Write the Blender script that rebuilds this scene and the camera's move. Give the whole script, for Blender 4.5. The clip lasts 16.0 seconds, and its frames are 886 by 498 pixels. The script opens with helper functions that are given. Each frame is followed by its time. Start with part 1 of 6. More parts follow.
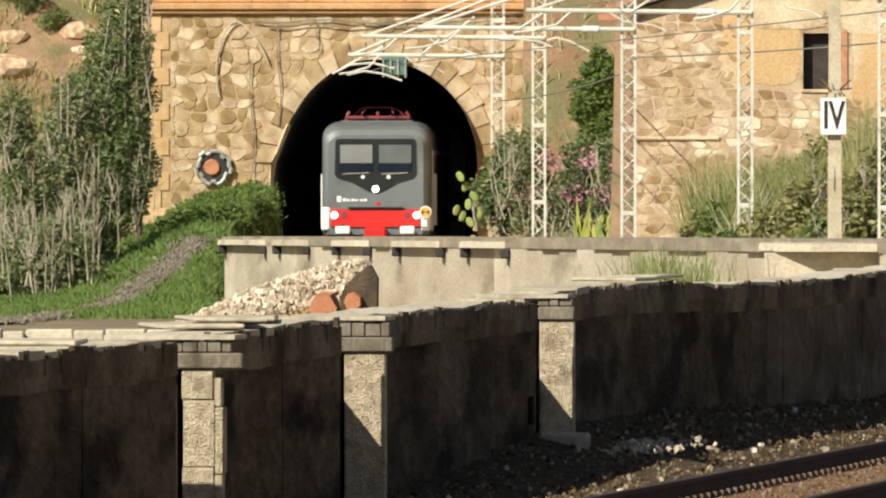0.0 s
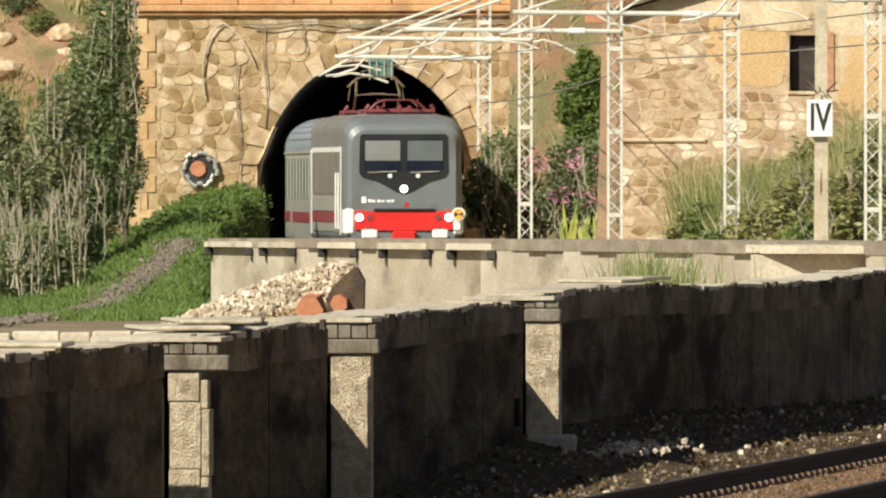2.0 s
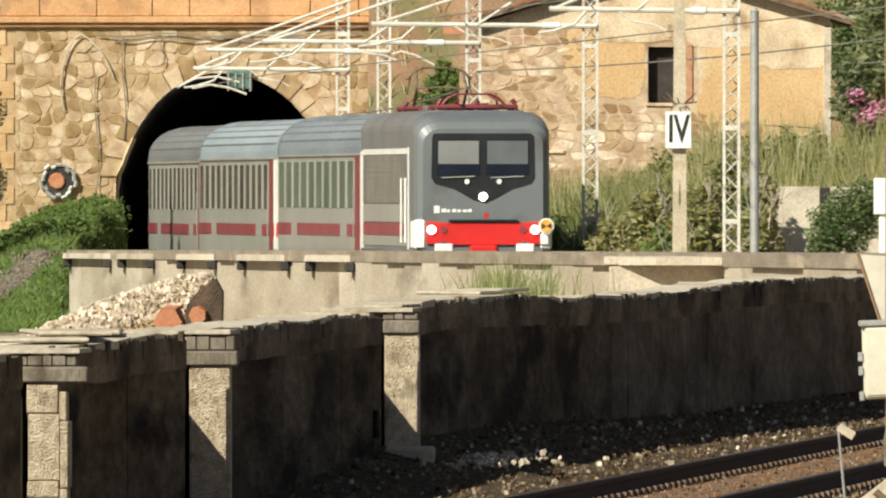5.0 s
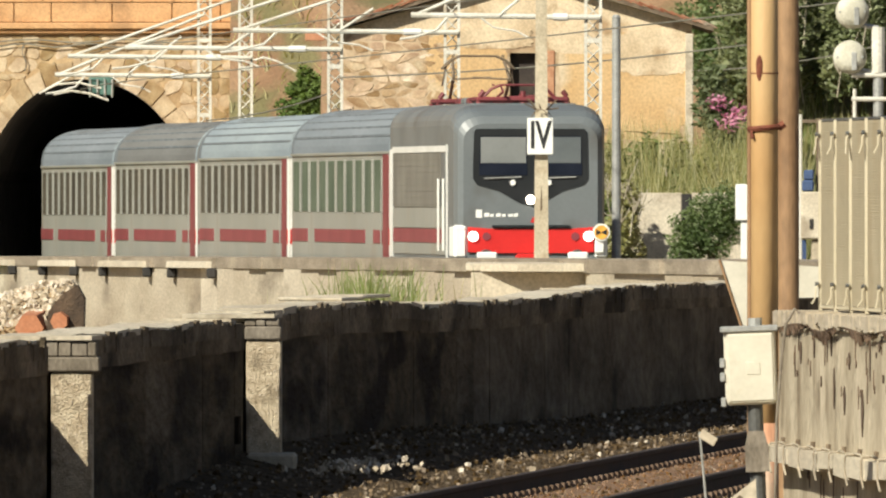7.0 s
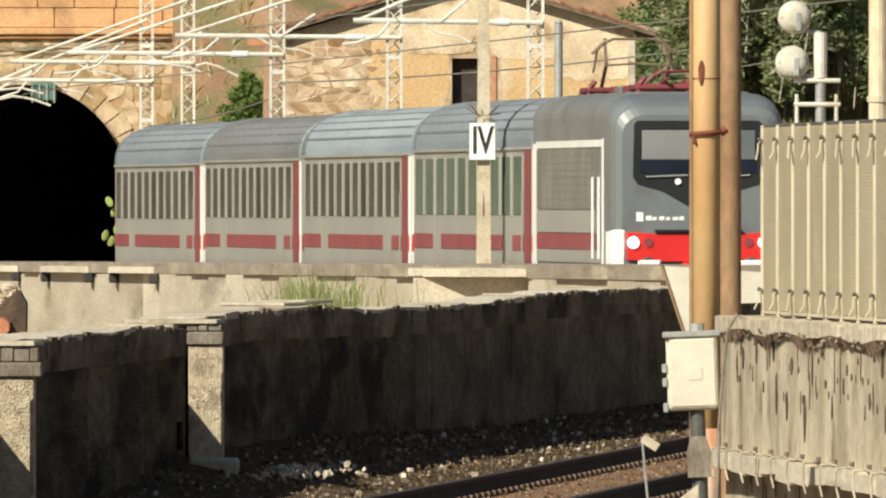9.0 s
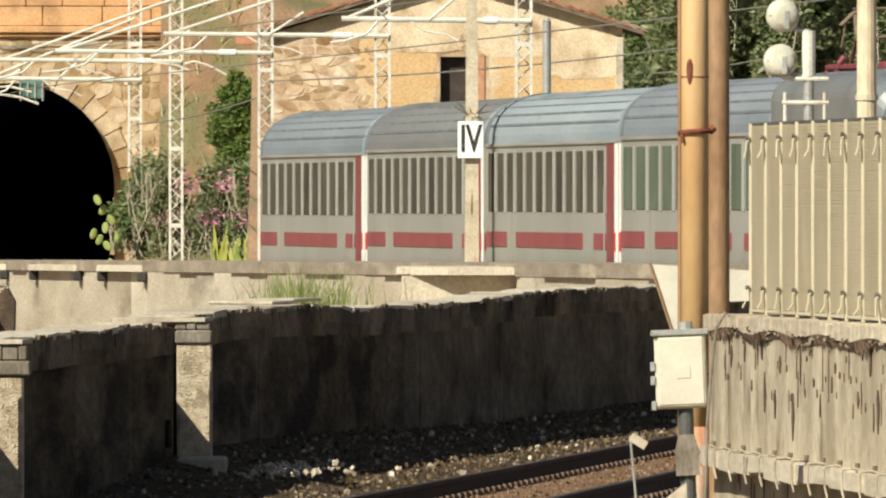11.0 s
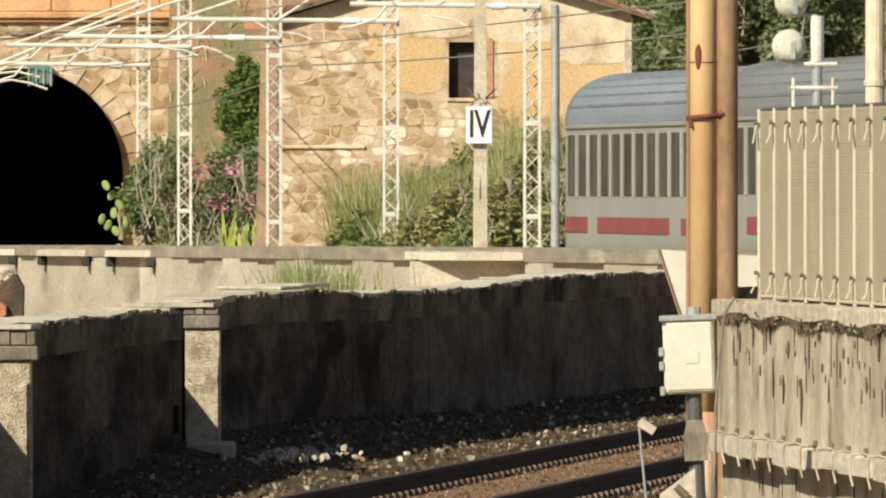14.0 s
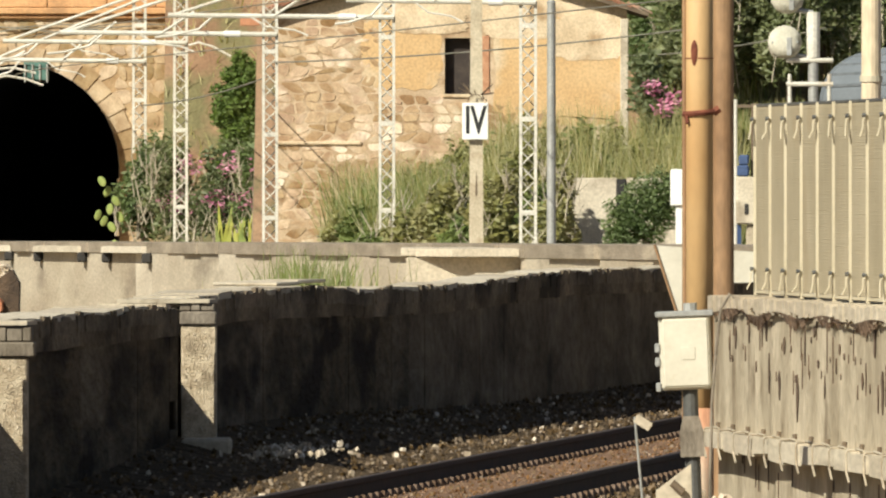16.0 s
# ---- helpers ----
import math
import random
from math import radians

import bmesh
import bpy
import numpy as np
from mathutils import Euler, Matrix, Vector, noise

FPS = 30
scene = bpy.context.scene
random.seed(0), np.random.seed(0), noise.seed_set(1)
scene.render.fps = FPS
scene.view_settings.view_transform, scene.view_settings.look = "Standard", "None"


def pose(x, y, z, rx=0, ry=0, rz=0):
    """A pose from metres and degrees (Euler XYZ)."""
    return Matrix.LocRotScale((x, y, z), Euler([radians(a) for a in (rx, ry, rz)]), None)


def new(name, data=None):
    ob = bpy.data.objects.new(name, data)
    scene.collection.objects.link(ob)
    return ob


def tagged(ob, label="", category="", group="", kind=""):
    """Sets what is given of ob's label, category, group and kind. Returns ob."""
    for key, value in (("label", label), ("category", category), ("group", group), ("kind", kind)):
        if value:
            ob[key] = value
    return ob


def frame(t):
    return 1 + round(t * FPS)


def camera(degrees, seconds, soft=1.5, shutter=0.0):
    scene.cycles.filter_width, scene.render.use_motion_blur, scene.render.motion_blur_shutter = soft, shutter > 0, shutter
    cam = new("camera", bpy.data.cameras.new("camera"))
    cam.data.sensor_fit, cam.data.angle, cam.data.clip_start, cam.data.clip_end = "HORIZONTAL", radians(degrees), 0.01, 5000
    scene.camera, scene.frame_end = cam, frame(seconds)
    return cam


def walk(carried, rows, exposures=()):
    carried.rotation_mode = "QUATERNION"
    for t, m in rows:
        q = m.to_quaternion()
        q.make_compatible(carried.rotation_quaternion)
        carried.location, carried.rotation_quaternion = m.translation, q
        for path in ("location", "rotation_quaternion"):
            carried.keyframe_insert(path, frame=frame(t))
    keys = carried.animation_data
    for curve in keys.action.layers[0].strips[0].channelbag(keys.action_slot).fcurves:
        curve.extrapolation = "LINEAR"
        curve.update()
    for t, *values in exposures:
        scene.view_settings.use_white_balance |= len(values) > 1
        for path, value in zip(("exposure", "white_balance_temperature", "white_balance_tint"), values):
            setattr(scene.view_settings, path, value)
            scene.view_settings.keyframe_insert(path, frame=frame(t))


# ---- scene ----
EYE = 2.2
cam = camera(2.5661, 16.0, soft=2.2)
# seconds, heading, tilt of a tripod camera with a very long lens
PAN = [(0, 1.0379, -0.2120), (0.5, 1.0346, -0.2144), (1, 1.0542, -0.2210), (1.5, 1.0452, -0.2095), (2, 0.9986, -0.2063),
       (2.5, 0.9249, -0.2243), (3, 0.8480, -0.2144), (5.5, 0.4960, -0.1596), (6, 0.3814, -0.1490), (6.5, 0.2717, -0.1531),
       (7, 0.1883, -0.1547), (7.5, 0.1195, -0.1441), (8, 0.0753, -0.1391), (8.5, 0.0442, -0.1391), (11, -0.0131, -0.1441),
       (11.5, -0.0049, -0.1539), (12, 0.0065, -0.1653), (12.5, 0.0254, -0.1522), (13, 0.0417, -0.1653), (13.5, 0.0229, -0.1850),
       (14, 0.0115, -0.1866), (14.5, 0.0074, -0.2014), (15, -0.0131, -0.1956), (15.5, -0.0156, -0.1842), (16, 0.0, -0.1981)]
walk(cam, [(t, pose(0, 0, EYE, 90 + p, 0, y)) for t, y, p in PAN])

# ---- light: a low sun from behind and left of the camera ----
SUN_TO = Vector((0.51, 0.635, -0.585)).normalized()
sun = new("sun", bpy.data.lights.new("sun", "SUN"))
sun.data.energy, sun.data.angle, sun.data.color = 5.0, radians(0.6), (1.0, 0.955, 0.805)
sun.rotation_euler = SUN_TO.to_track_quat("-Z", "Y").to_euler()
world = bpy.data.worlds.new("sky")
scene.world = world
world.use_nodes = True
sky = world.node_tree.nodes.new("ShaderNodeTexSky")
sky.sky_type, sky.sun_disc = "NISHITA", False
sky.sun_elevation = math.asin(-SUN_TO.z)
sky.sun_rotation = math.atan2(-SUN_TO.x, -SUN_TO.y)
world.node_tree.links.new(sky.outputs[0], world.node_tree.nodes["Background"].inputs[0])
world.node_tree.nodes["Background"].inputs[1].default_value = 0.05
scene.view_settings.exposure = 0.36


# ---- materials ----
def surf(name, c1, c2, scale=2.0, rough=0.85, metal=0.0, bump=0.3, stain=None, stain_scale=0.5, stretch=(1, 1, 1),
         vary=0.0, island=False, fine=18.0, glow=0.0, stain_at=0.55, translucent=0.0, dist=0.02, grain_mix=0.5, gloss=0.5):
    m = bpy.data.materials.new(name)
    m.use_nodes = True
    nt = m.node_tree
    n, l = nt.nodes, nt.links
    b = n["Principled BSDF"]
    b.inputs["Roughness"].default_value, b.inputs["Metallic"].default_value = rough, metal
    b.inputs["Specular IOR Level"].default_value = gloss
    tc, mp = n.new("ShaderNodeTexCoord"), n.new("ShaderNodeMapping")
    mp.inputs["Scale"].default_value = stretch
    l.new(tc.outputs["Object"], mp.inputs[0])

    def noisy(s, detail=5.0):
        t = n.new("ShaderNodeTexNoise")
        t.inputs["Scale"].default_value, t.inputs["Detail"].default_value = s, detail
        l.new(mp.outputs[0], t.inputs["Vector"])
        return t

    def ramp(src, a, bb, lo, hi):
        r = n.new("ShaderNodeValToRGB")
        r.color_ramp.elements[0].position, r.color_ramp.elements[1].position = lo, hi
        r.color_ramp.elements[0].color, r.color_ramp.elements[1].color = (*a, 1), (*bb, 1)
        l.new(src, r.inputs[0])
        return r
    big, small = noisy(scale), noisy(fine * scale ** 0.5)
    col = ramp(big.outputs[0], c1, c2, 0.35, 0.65).outputs[0]
    if stain:
        sn = ramp(noisy(stain_scale, 6.0).outputs[0], (0, 0, 0), (1, 1, 1), stain_at, stain_at + 0.12)
        mx = n.new("ShaderNodeMixRGB")
        mx.inputs[2].default_value = (*stain, 1)
        l.new(sn.outputs[0], mx.inputs[0])
        l.new(col, mx.inputs[1])
        col = mx.outputs[0]
    grain = n.new("ShaderNodeMixRGB")
    grain.blend_type = "MULTIPLY"
    grain.inputs[0].default_value = grain_mix
    g = ramp(small.outputs[0], (0.6, 0.6, 0.6), (1.25, 1.25, 1.25), 0.3, 0.7)
    l.new(col, grain.inputs[1])
    l.new(g.outputs[0], grain.inputs[2])
    col = grain.outputs[0]
    if vary:
        hs, mr = n.new("ShaderNodeHueSaturation"), n.new("ShaderNodeMapRange")
        src = n.new("ShaderNodeNewGeometry").outputs["Random Per Island"] if island else n.new("ShaderNodeObjectInfo").outputs["Random"]
        l.new(src, mr.inputs[0])
        mr.inputs[3].default_value, mr.inputs[4].default_value = 1 - vary, 1 + vary
        l.new(mr.outputs[0], hs.inputs["Value"])
        mr2 = n.new("ShaderNodeMapRange")
        mr2.inputs[3].default_value, mr2.inputs[4].default_value = 1 + vary * 0.6, 1 - vary * 0.6
        l.new(src, mr2.inputs[0])
        l.new(mr2.outputs[0], hs.inputs["Saturation"])
        l.new(col, hs.inputs["Color"])
        col = hs.outputs[0]
    l.new(col, b.inputs["Base Color"])
    if bump:
        bp = n.new("ShaderNodeBump")
        bp.inputs["Strength"].default_value, bp.inputs["Distance"].default_value = bump, dist
        l.new(small.outputs[0], bp.inputs["Height"])
        l.new(bp.outputs[0], b.inputs["Normal"])
    if glow:
        b.inputs["Emission Color"].default_value = (*c2, 1)
        b.inputs["Emission Strength"].default_value = glow
    if translucent:
        b.inputs["Subsurface Weight"].default_value = 0.0
        tr, mix = n.new("ShaderNodeBsdfTranslucent"), n.new("ShaderNodeMixShader")
        mix.inputs[0].default_value = translucent
        l.new(col, tr.inputs[0])
        l.new(b.outputs[0], mix.inputs[1])
        l.new(tr.outputs[0], mix.inputs[2])
        l.new(mix.outputs[0], n["Material Output"].inputs[0])
    return m


STONE = surf("portal_stone", (0.31, 0.205, 0.106), (0.495, 0.37, 0.217), 2.2, vary=0.42, bump=0.8, stain=(0.5, 0.4, 0.26), stain_scale=1.6)
STONE_JOINED = surf("portal_stone_joined", (0.31, 0.205, 0.106), (0.495, 0.37, 0.217), 2.2, vary=0.42, island=True, bump=0.8)
MORTAR = surf("old_mortar", (0.36, 0.24, 0.125), (0.52, 0.38, 0.22), 1.1, bump=0.7, stain=(0.30, 0.19, 0.10), stain_scale=1.7)
CORNICE = surf("pink_cornice_stone", (0.50, 0.27, 0.12), (0.60, 0.36, 0.18), 1.2, stain=(0.38, 0.22, 0.11), stain_scale=0.9)
RUBBLE = surf("house_rubble", (0.34, 0.205, 0.11), (0.59, 0.43, 0.265), 2.2, vary=0.36, bump=0.7, stain=(0.66, 0.54, 0.38), stain_scale=1.3)
PLASTER = surf("ochre_plaster", (0.56, 0.36, 0.17), (0.64, 0.44, 0.23), 0.8, bump=0.25, stain=(0.62, 0.50, 0.34), stain_scale=0.55, stain_at=0.54)
PLASTER_PALE = surf("pale_plaster", (0.55, 0.42, 0.27), (0.72, 0.58, 0.40), 1.2, bump=0.3, stain=(0.40, 0.27, 0.15), stain_scale=1.4)
ROOF_TILE = surf("clay_roof_tile", (0.30, 0.11, 0.06), (0.45, 0.22, 0.13), 3.0, vary=0.3, stain=(0.42, 0.36, 0.28), stain_scale=1.2)
CONCRETE = surf("weathered_concrete", (0.40, 0.33, 0.24), (0.52, 0.45, 0.34), 1.2, stain=(0.28, 0.23, 0.17), stain_scale=1.1, bump=0.4, vary=0.08, stretch=(1, 0.1, 1))
CONC_PALE = surf("sunbleached_concrete", (0.48, 0.41, 0.31), (0.60, 0.53, 0.41), 1.4, stain=(0.36, 0.30, 0.22), stain_scale=1.6, bump=0.4, vary=0.1, stretch=(1, 0.15, 1))
# stained, with the wall's track-side shade added into the brown
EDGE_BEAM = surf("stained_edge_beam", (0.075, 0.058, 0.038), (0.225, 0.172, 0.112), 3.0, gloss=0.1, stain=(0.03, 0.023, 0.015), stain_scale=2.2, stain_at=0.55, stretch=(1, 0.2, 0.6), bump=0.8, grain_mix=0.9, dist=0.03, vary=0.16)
CONC_ROUGH = surf("exposed_aggregate", (0.46, 0.36, 0.24), (0.68, 0.57, 0.41), 16.0, bump=0.9, stain=(0.34, 0.27, 0.18), stain_scale=7.0, dist=0.03, stain_at=0.56)
# both wall concretes are darkened: shade of the track side is in the colour
BOARD = surf("dark_board_marked_concrete", (0.050, 0.039, 0.026), (0.16, 0.124, 0.083), 2.6, gloss=0.05, stain=(0.016, 0.012, 0.009), stain_scale=2.2, stain_at=0.50, stretch=(1, 0.15, 0.75), bump=1.0, fine=9, grain_mix=1.0, dist=0.05, vary=0.25)
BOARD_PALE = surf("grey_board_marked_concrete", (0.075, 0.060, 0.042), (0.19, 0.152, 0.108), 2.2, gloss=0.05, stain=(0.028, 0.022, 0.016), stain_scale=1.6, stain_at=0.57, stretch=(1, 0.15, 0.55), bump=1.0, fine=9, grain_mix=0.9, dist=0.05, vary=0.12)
DARK_WOOD = surf("dark_rotten_wood", (0.05, 0.032, 0.02), (0.11, 0.07, 0.042), 5.0, bump=0.8)
# near-black colour puts in the shade behind gaps and holes
RECESS = surf("shade_black_recess", (0.018, 0.014, 0.010), (0.05, 0.04, 0.028), 2.0, gloss=0.05, stretch=(1, 0.3, 0.3), bump=0.8)
# stained grey; the shade of the slab above is put into it
LINTEL = surf("shade_grey_lintel", (0.15, 0.125, 0.095), (0.27, 0.23, 0.18), 5.0, gloss=0.1, stain=(0.08, 0.062, 0.044), stain_scale=3.0, stretch=(1, 0.6, 0.5), bump=0.6, vary=0.15)
QUOIN = surf("orange_quoin_stone", (0.50, 0.31, 0.15), (0.60, 0.42, 0.23), 2.4, vary=0.10, bump=0.6, stain=(0.43, 0.27, 0.14), stain_scale=1.6)
HOUSE_MORTAR = surf("pale_house_mortar", (0.42, 0.29, 0.17), (0.62, 0.48, 0.33), 1.5, bump=0.6, stain=(0.30, 0.19, 0.10), stain_scale=2.2)
PINKED = surf("faded_red_paint", (0.55, 0.24, 0.12), (0.66, 0.40, 0.27), 3.0, rough=0.6, bump=0.15, stretch=(1, 1, 0.25), stain=(0.68, 0.55, 0.42), stain_scale=3.0)
CLIP = surf("worn_rail_clip", (0.09, 0.055, 0.035), (0.20, 0.13, 0.085), 6.0, rough=0.8, vary=0.2)
RUST_CHIP = surf("rust_stained_chip", (0.14, 0.072, 0.036), (0.31, 0.185, 0.10), 4.0, vary=0.45, island=True, gloss=0.0)
CONC_STREAK = surf("streaked_concrete", (0.33, 0.275, 0.195), (0.53, 0.455, 0.34), 2.6, gloss=0.1, stain=(0.24, 0.19, 0.13), stain_scale=3.0, stretch=(1.5, 0.45, 0.32), stain_at=0.58, bump=1.0, dist=0.03)
COPING = surf("lichen_coping", (0.22, 0.18, 0.13), (0.34, 0.28, 0.21), 2.5, bump=0.7, stain=(0.42, 0.35, 0.26), stain_scale=1.6, stretch=(1, 0.12, 1))
SOOT = surf("tunnel_soot", (0.10, 0.105, 0.115), (0.17, 0.175, 0.185), 1.0, rough=0.95)
BALLAST_BED = surf("ballast_bed", (0.085, 0.062, 0.041), (0.17, 0.125, 0.083), 6.0, bump=1.0, dist=0.05, gloss=0.0)
BALLAST = surf("ballast_stone", (0.085, 0.060, 0.036), (0.26, 0.185, 0.115), 4.0, vary=0.55, island=True, gloss=0.0)
RUSTY_BED = surf("rust_stained_bed", (0.15, 0.080, 0.040), (0.28, 0.165, 0.088), 9.0, bump=0.8, stain=(0.12, 0.07, 0.045), stain_scale=2.0)
RAIL_RUST = surf("rail_rust", (0.022, 0.014, 0.010), (0.05, 0.028, 0.017), 6.0, rough=0.9)
RAIL_TOP = surf("rail_running_face", (0.04, 0.03, 0.026), (0.08, 0.062, 0.05), 4.0, rough=0.6, metal=0.4, bump=0.05)
DIRT = surf("dry_ground", (0.16, 0.12, 0.075), (0.28, 0.21, 0.13), 0.6, bump=0.8, stain=(0.13, 0.14, 0.05), stain_scale=0.25)
HILL = surf("rocky_hillside", (0.185, 0.105, 0.058), (0.33, 0.21, 0.12), 0.35, bump=1.0, stain=(0.15, 0.135, 0.06), stain_scale=0.6, stain_at=0.5, dist=0.04)
GRASS_BANK = surf("grassy_bank", (0.075, 0.115, 0.022), (0.14, 0.19, 0.045), 0.8, bump=1.0, dist=0.08)
PATH = surf("gravel_path", (0.16, 0.135, 0.10), (0.30, 0.255, 0.19), 6.0, bump=1.0, dist=0.05)
LEAF = surf("broad_leaf_green", (0.125, 0.185, 0.062), (0.215, 0.275, 0.105), 1.0, rough=0.55, bump=0, vary=0.4, island=True, translucent=0.4)
LEAF_DARK = surf("dark_leaf_green", (0.115, 0.155, 0.062), (0.20, 0.235, 0.105), 1.0, rough=0.5, bump=0, vary=0.4, island=True, translucent=0.38)
LEAF_OLIVE = surf("olive_leaf_green", (0.19, 0.23, 0.095), (0.32, 0.345, 0.17), 1.0, rough=0.6, bump=0, vary=0.4, island=True, translucent=0.45)
GRASS = surf("bank_grass_blade", (0.085, 0.145, 0.026), (0.155, 0.22, 0.05), 0.6, bump=0, vary=0.3, island=True, translucent=0.25)
REED = surf("dry_reed_blade", (0.22, 0.23, 0.07), (0.46, 0.41, 0.19), 0.5, bump=0, vary=0.4, island=True, translucent=0.3)
REED_GREEN = surf("green_reed_blade", (0.13, 0.185, 0.045), (0.24, 0.275, 0.09), 0.5, bump=0, vary=0.35, island=True, translucent=0.3)
TWIG = surf("bare_grey_twig", (0.34, 0.29, 0.21), (0.50, 0.44, 0.34), 2.0, bump=0.2)
BARK = surf("brown_bark", (0.12, 0.085, 0.055), (0.2, 0.15, 0.1), 4.0)
PINK = surf("oleander_blossom", (0.55, 0.16, 0.30), (0.72, 0.34, 0.46), 2.0, bump=0, vary=0.2, island=True, translucent=0.2)
AGAVE = surf("yellow_green_leaf", (0.30, 0.34, 0.07), (0.52, 0.50, 0.14), 1.0, bump=0.1, vary=0.25)
CACTUS = surf("prickly_pear_pad", (0.20, 0.27, 0.07), (0.32, 0.36, 0.11), 3.0, bump=0.2)
WHITE_STEEL = surf("whitewashed_steel", (0.56, 0.53, 0.45), (0.70, 0.67, 0.59), 2.0, rough=0.6, bump=0.1, stain=(0.5, 0.42, 0.31), stain_scale=2.5, stain_at=0.62)
GREY_STEEL = surf("galvanised_steel", (0.32, 0.32, 0.30), (0.44, 0.44, 0.42), 2.0, rough=0.5, metal=0.3, bump=0.1)
WIRE = surf("dull_copper_wire", (0.16, 0.15, 0.12), (0.24, 0.23, 0.19), 2.0, rough=0.6, bump=0)
POST = surf("old_concrete_post", (0.44, 0.37, 0.26), (0.58, 0.51, 0.38), 1.6, bump=0.5, stain=(0.38, 0.30, 0.2), stain_scale=2.2)
SIGN_WHITE = surf("sign_white", (0.78, 0.78, 0.74), (0.84, 0.84, 0.80), 2.0, rough=0.5, bump=0.05, grain_mix=0.12)
SIGN_BLACK = surf("sign_black", (0.015, 0.015, 0.016), (0.03, 0.03, 0.03), 2.0, rough=0.5, bump=0, grain_mix=0.12)
ORANGE = surf("faded_orange_pole", (0.50, 0.30, 0.13), (0.62, 0.42, 0.21), 1.2, rough=0.6, bump=0.15, stain=(0.36, 0.13, 0.035), stain_scale=1.6, stretch=(1, 1, 0.5), stain_at=0.62, grain_mix=0.12)
BROWN = surf("rusty_brown_pole", (0.235, 0.13, 0.062), (0.365, 0.225, 0.118), 1.4, rough=0.7, bump=0.3, stretch=(1, 1, 0.4))
RUST = surf("rust_band", (0.12, 0.03, 0.015), (0.20, 0.06, 0.03), 8.0)
BEIGE = surf("beige_panel", (0.35, 0.295, 0.195), (0.43, 0.365, 0.25), 1.0, rough=0.7, bump=0.1, stain=(0.38, 0.31, 0.20), stain_scale=1.5, grain_mix=0.12)
BEIGE_POST = surf("beige_stanchion", (0.47, 0.41, 0.29), (0.56, 0.50, 0.37), 1.5, rough=0.6, bump=0.1, grain_mix=0.12)
BOX_WHITE = surf("offwhite_cabinet", (0.56, 0.52, 0.42), (0.66, 0.62, 0.51), 3.0, rough=0.5, bump=0.1, stain=(0.55, 0.46, 0.32), stain_scale=5.0, stain_at=0.6, grain_mix=0.12)
DARK_STEEL = surf("dark_steel", (0.06, 0.06, 0.058), (0.11, 0.11, 0.10), 3.0, rough=0.6, bump=0.1)
TERRACOTTA = surf("terracotta", (0.40, 0.15, 0.07), (0.52, 0.24, 0.13), 3.0, bump=0.3)
RUBBLE_CHIP = surf("rubble_chip", (0.38, 0.30, 0.21), (0.62, 0.52, 0.39), 3.0, vary=0.4, island=True)
BLUE = surf("blue_paint", (0.04, 0.07, 0.16), (0.07, 0.11, 0.22), 2.0)
RAIL_GREY = surf("loco_grey", (0.125, 0.14, 0.146), (0.17, 0.187, 0.193), 0.5, rough=0.42, bump=0.03, stain=(0.11, 0.11, 0.105), stain_scale=0.8, grain_mix=0.12)
LOCO_RED = surf("loco_red", (0.55, 0.018, 0.016), (0.68, 0.03, 0.026), 0.8, rough=0.4, bump=0.02, grain_mix=0.12)
LOCO_BLACK = surf("mask_black", (0.012, 0.014, 0.016), (0.022, 0.024, 0.026), 1.0, rough=0.3, bump=0, grain_mix=0.12)
GLASS = surf("windscreen_glass", (0.010, 0.013, 0.022), (0.018, 0.022, 0.034), 0.8, rough=0.15, bump=0, grain_mix=0.12, gloss=0.0)
LAMP = surf("lit_headlamp", (1.0, 0.82, 0.62), (1.0, 0.86, 0.70), 1.0, glow=6.0, bump=0, grain_mix=0.12)
LAMP_SIDE = surf("lit_side_lamp", (1.0, 0.86, 0.76), (1.0, 0.92, 0.86), 1.0, glow=2.5, bump=0, grain_mix=0.12)
TAIL_DISC = surf("amber_disc", (0.72, 0.32, 0.05), (0.85, 0.45, 0.08), 4.0, rough=0.4, bump=0, grain_mix=0.12)
COACH_GREY = surf("coach_grey", (0.245, 0.245, 0.218), (0.31, 0.31, 0.278), 0.3, rough=0.5, bump=0.05, stain=(0.27, 0.25, 0.21), stain_scale=0.6, grain_mix=0.12)
COACH_RED = surf("coach_red_band", (0.20, 0.036, 0.046), (0.26, 0.052, 0.062), 0.6, rough=0.5, bump=0.03, grain_mix=0.12)
COACH_DOOR = surf("coach_red_door", (0.17, 0.03, 0.038), (0.23, 0.045, 0.052), 0.8, rough=0.5, bump=0.03, grain_mix=0.12)
COACH_WHITE = surf("coach_white", (0.66, 0.65, 0.61), (0.76, 0.75, 0.71), 0.8, rough=0.5, bump=0.05, grain_mix=0.12)
COACH_GLASS = surf("coach_window", (0.06, 0.053, 0.042), (0.11, 0.097, 0.076), 0.5, rough=0.4, bump=0, grain_mix=0.12, gloss=0.0)
COACH_GLASS_GREEN = surf("coach_window_green", (0.085, 0.105, 0.075), (0.13, 0.15, 0.11), 0.5, rough=0.4, bump=0, grain_mix=0.12, gloss=0.0)
ROOF_GREY = surf("coach_roof_grey", (0.171, 0.194, 0.214), (0.234, 0.257, 0.279), 0.9, rough=0.8, bump=0.05, stain=(0.162, 0.171, 0.178), stain_scale=1.0, stretch=(1, 0.08, 1), grain_mix=0.12, gloss=0.0)
ROOF_PALE = surf("coach_roof_pale", (0.225, 0.261, 0.288), (0.315, 0.360, 0.378), 0.9, rough=0.75, bump=0.05, stain=(0.189, 0.203, 0.207), stain_scale=1.0, stretch=(1, 0.08, 1), grain_mix=0.12, gloss=0.0)
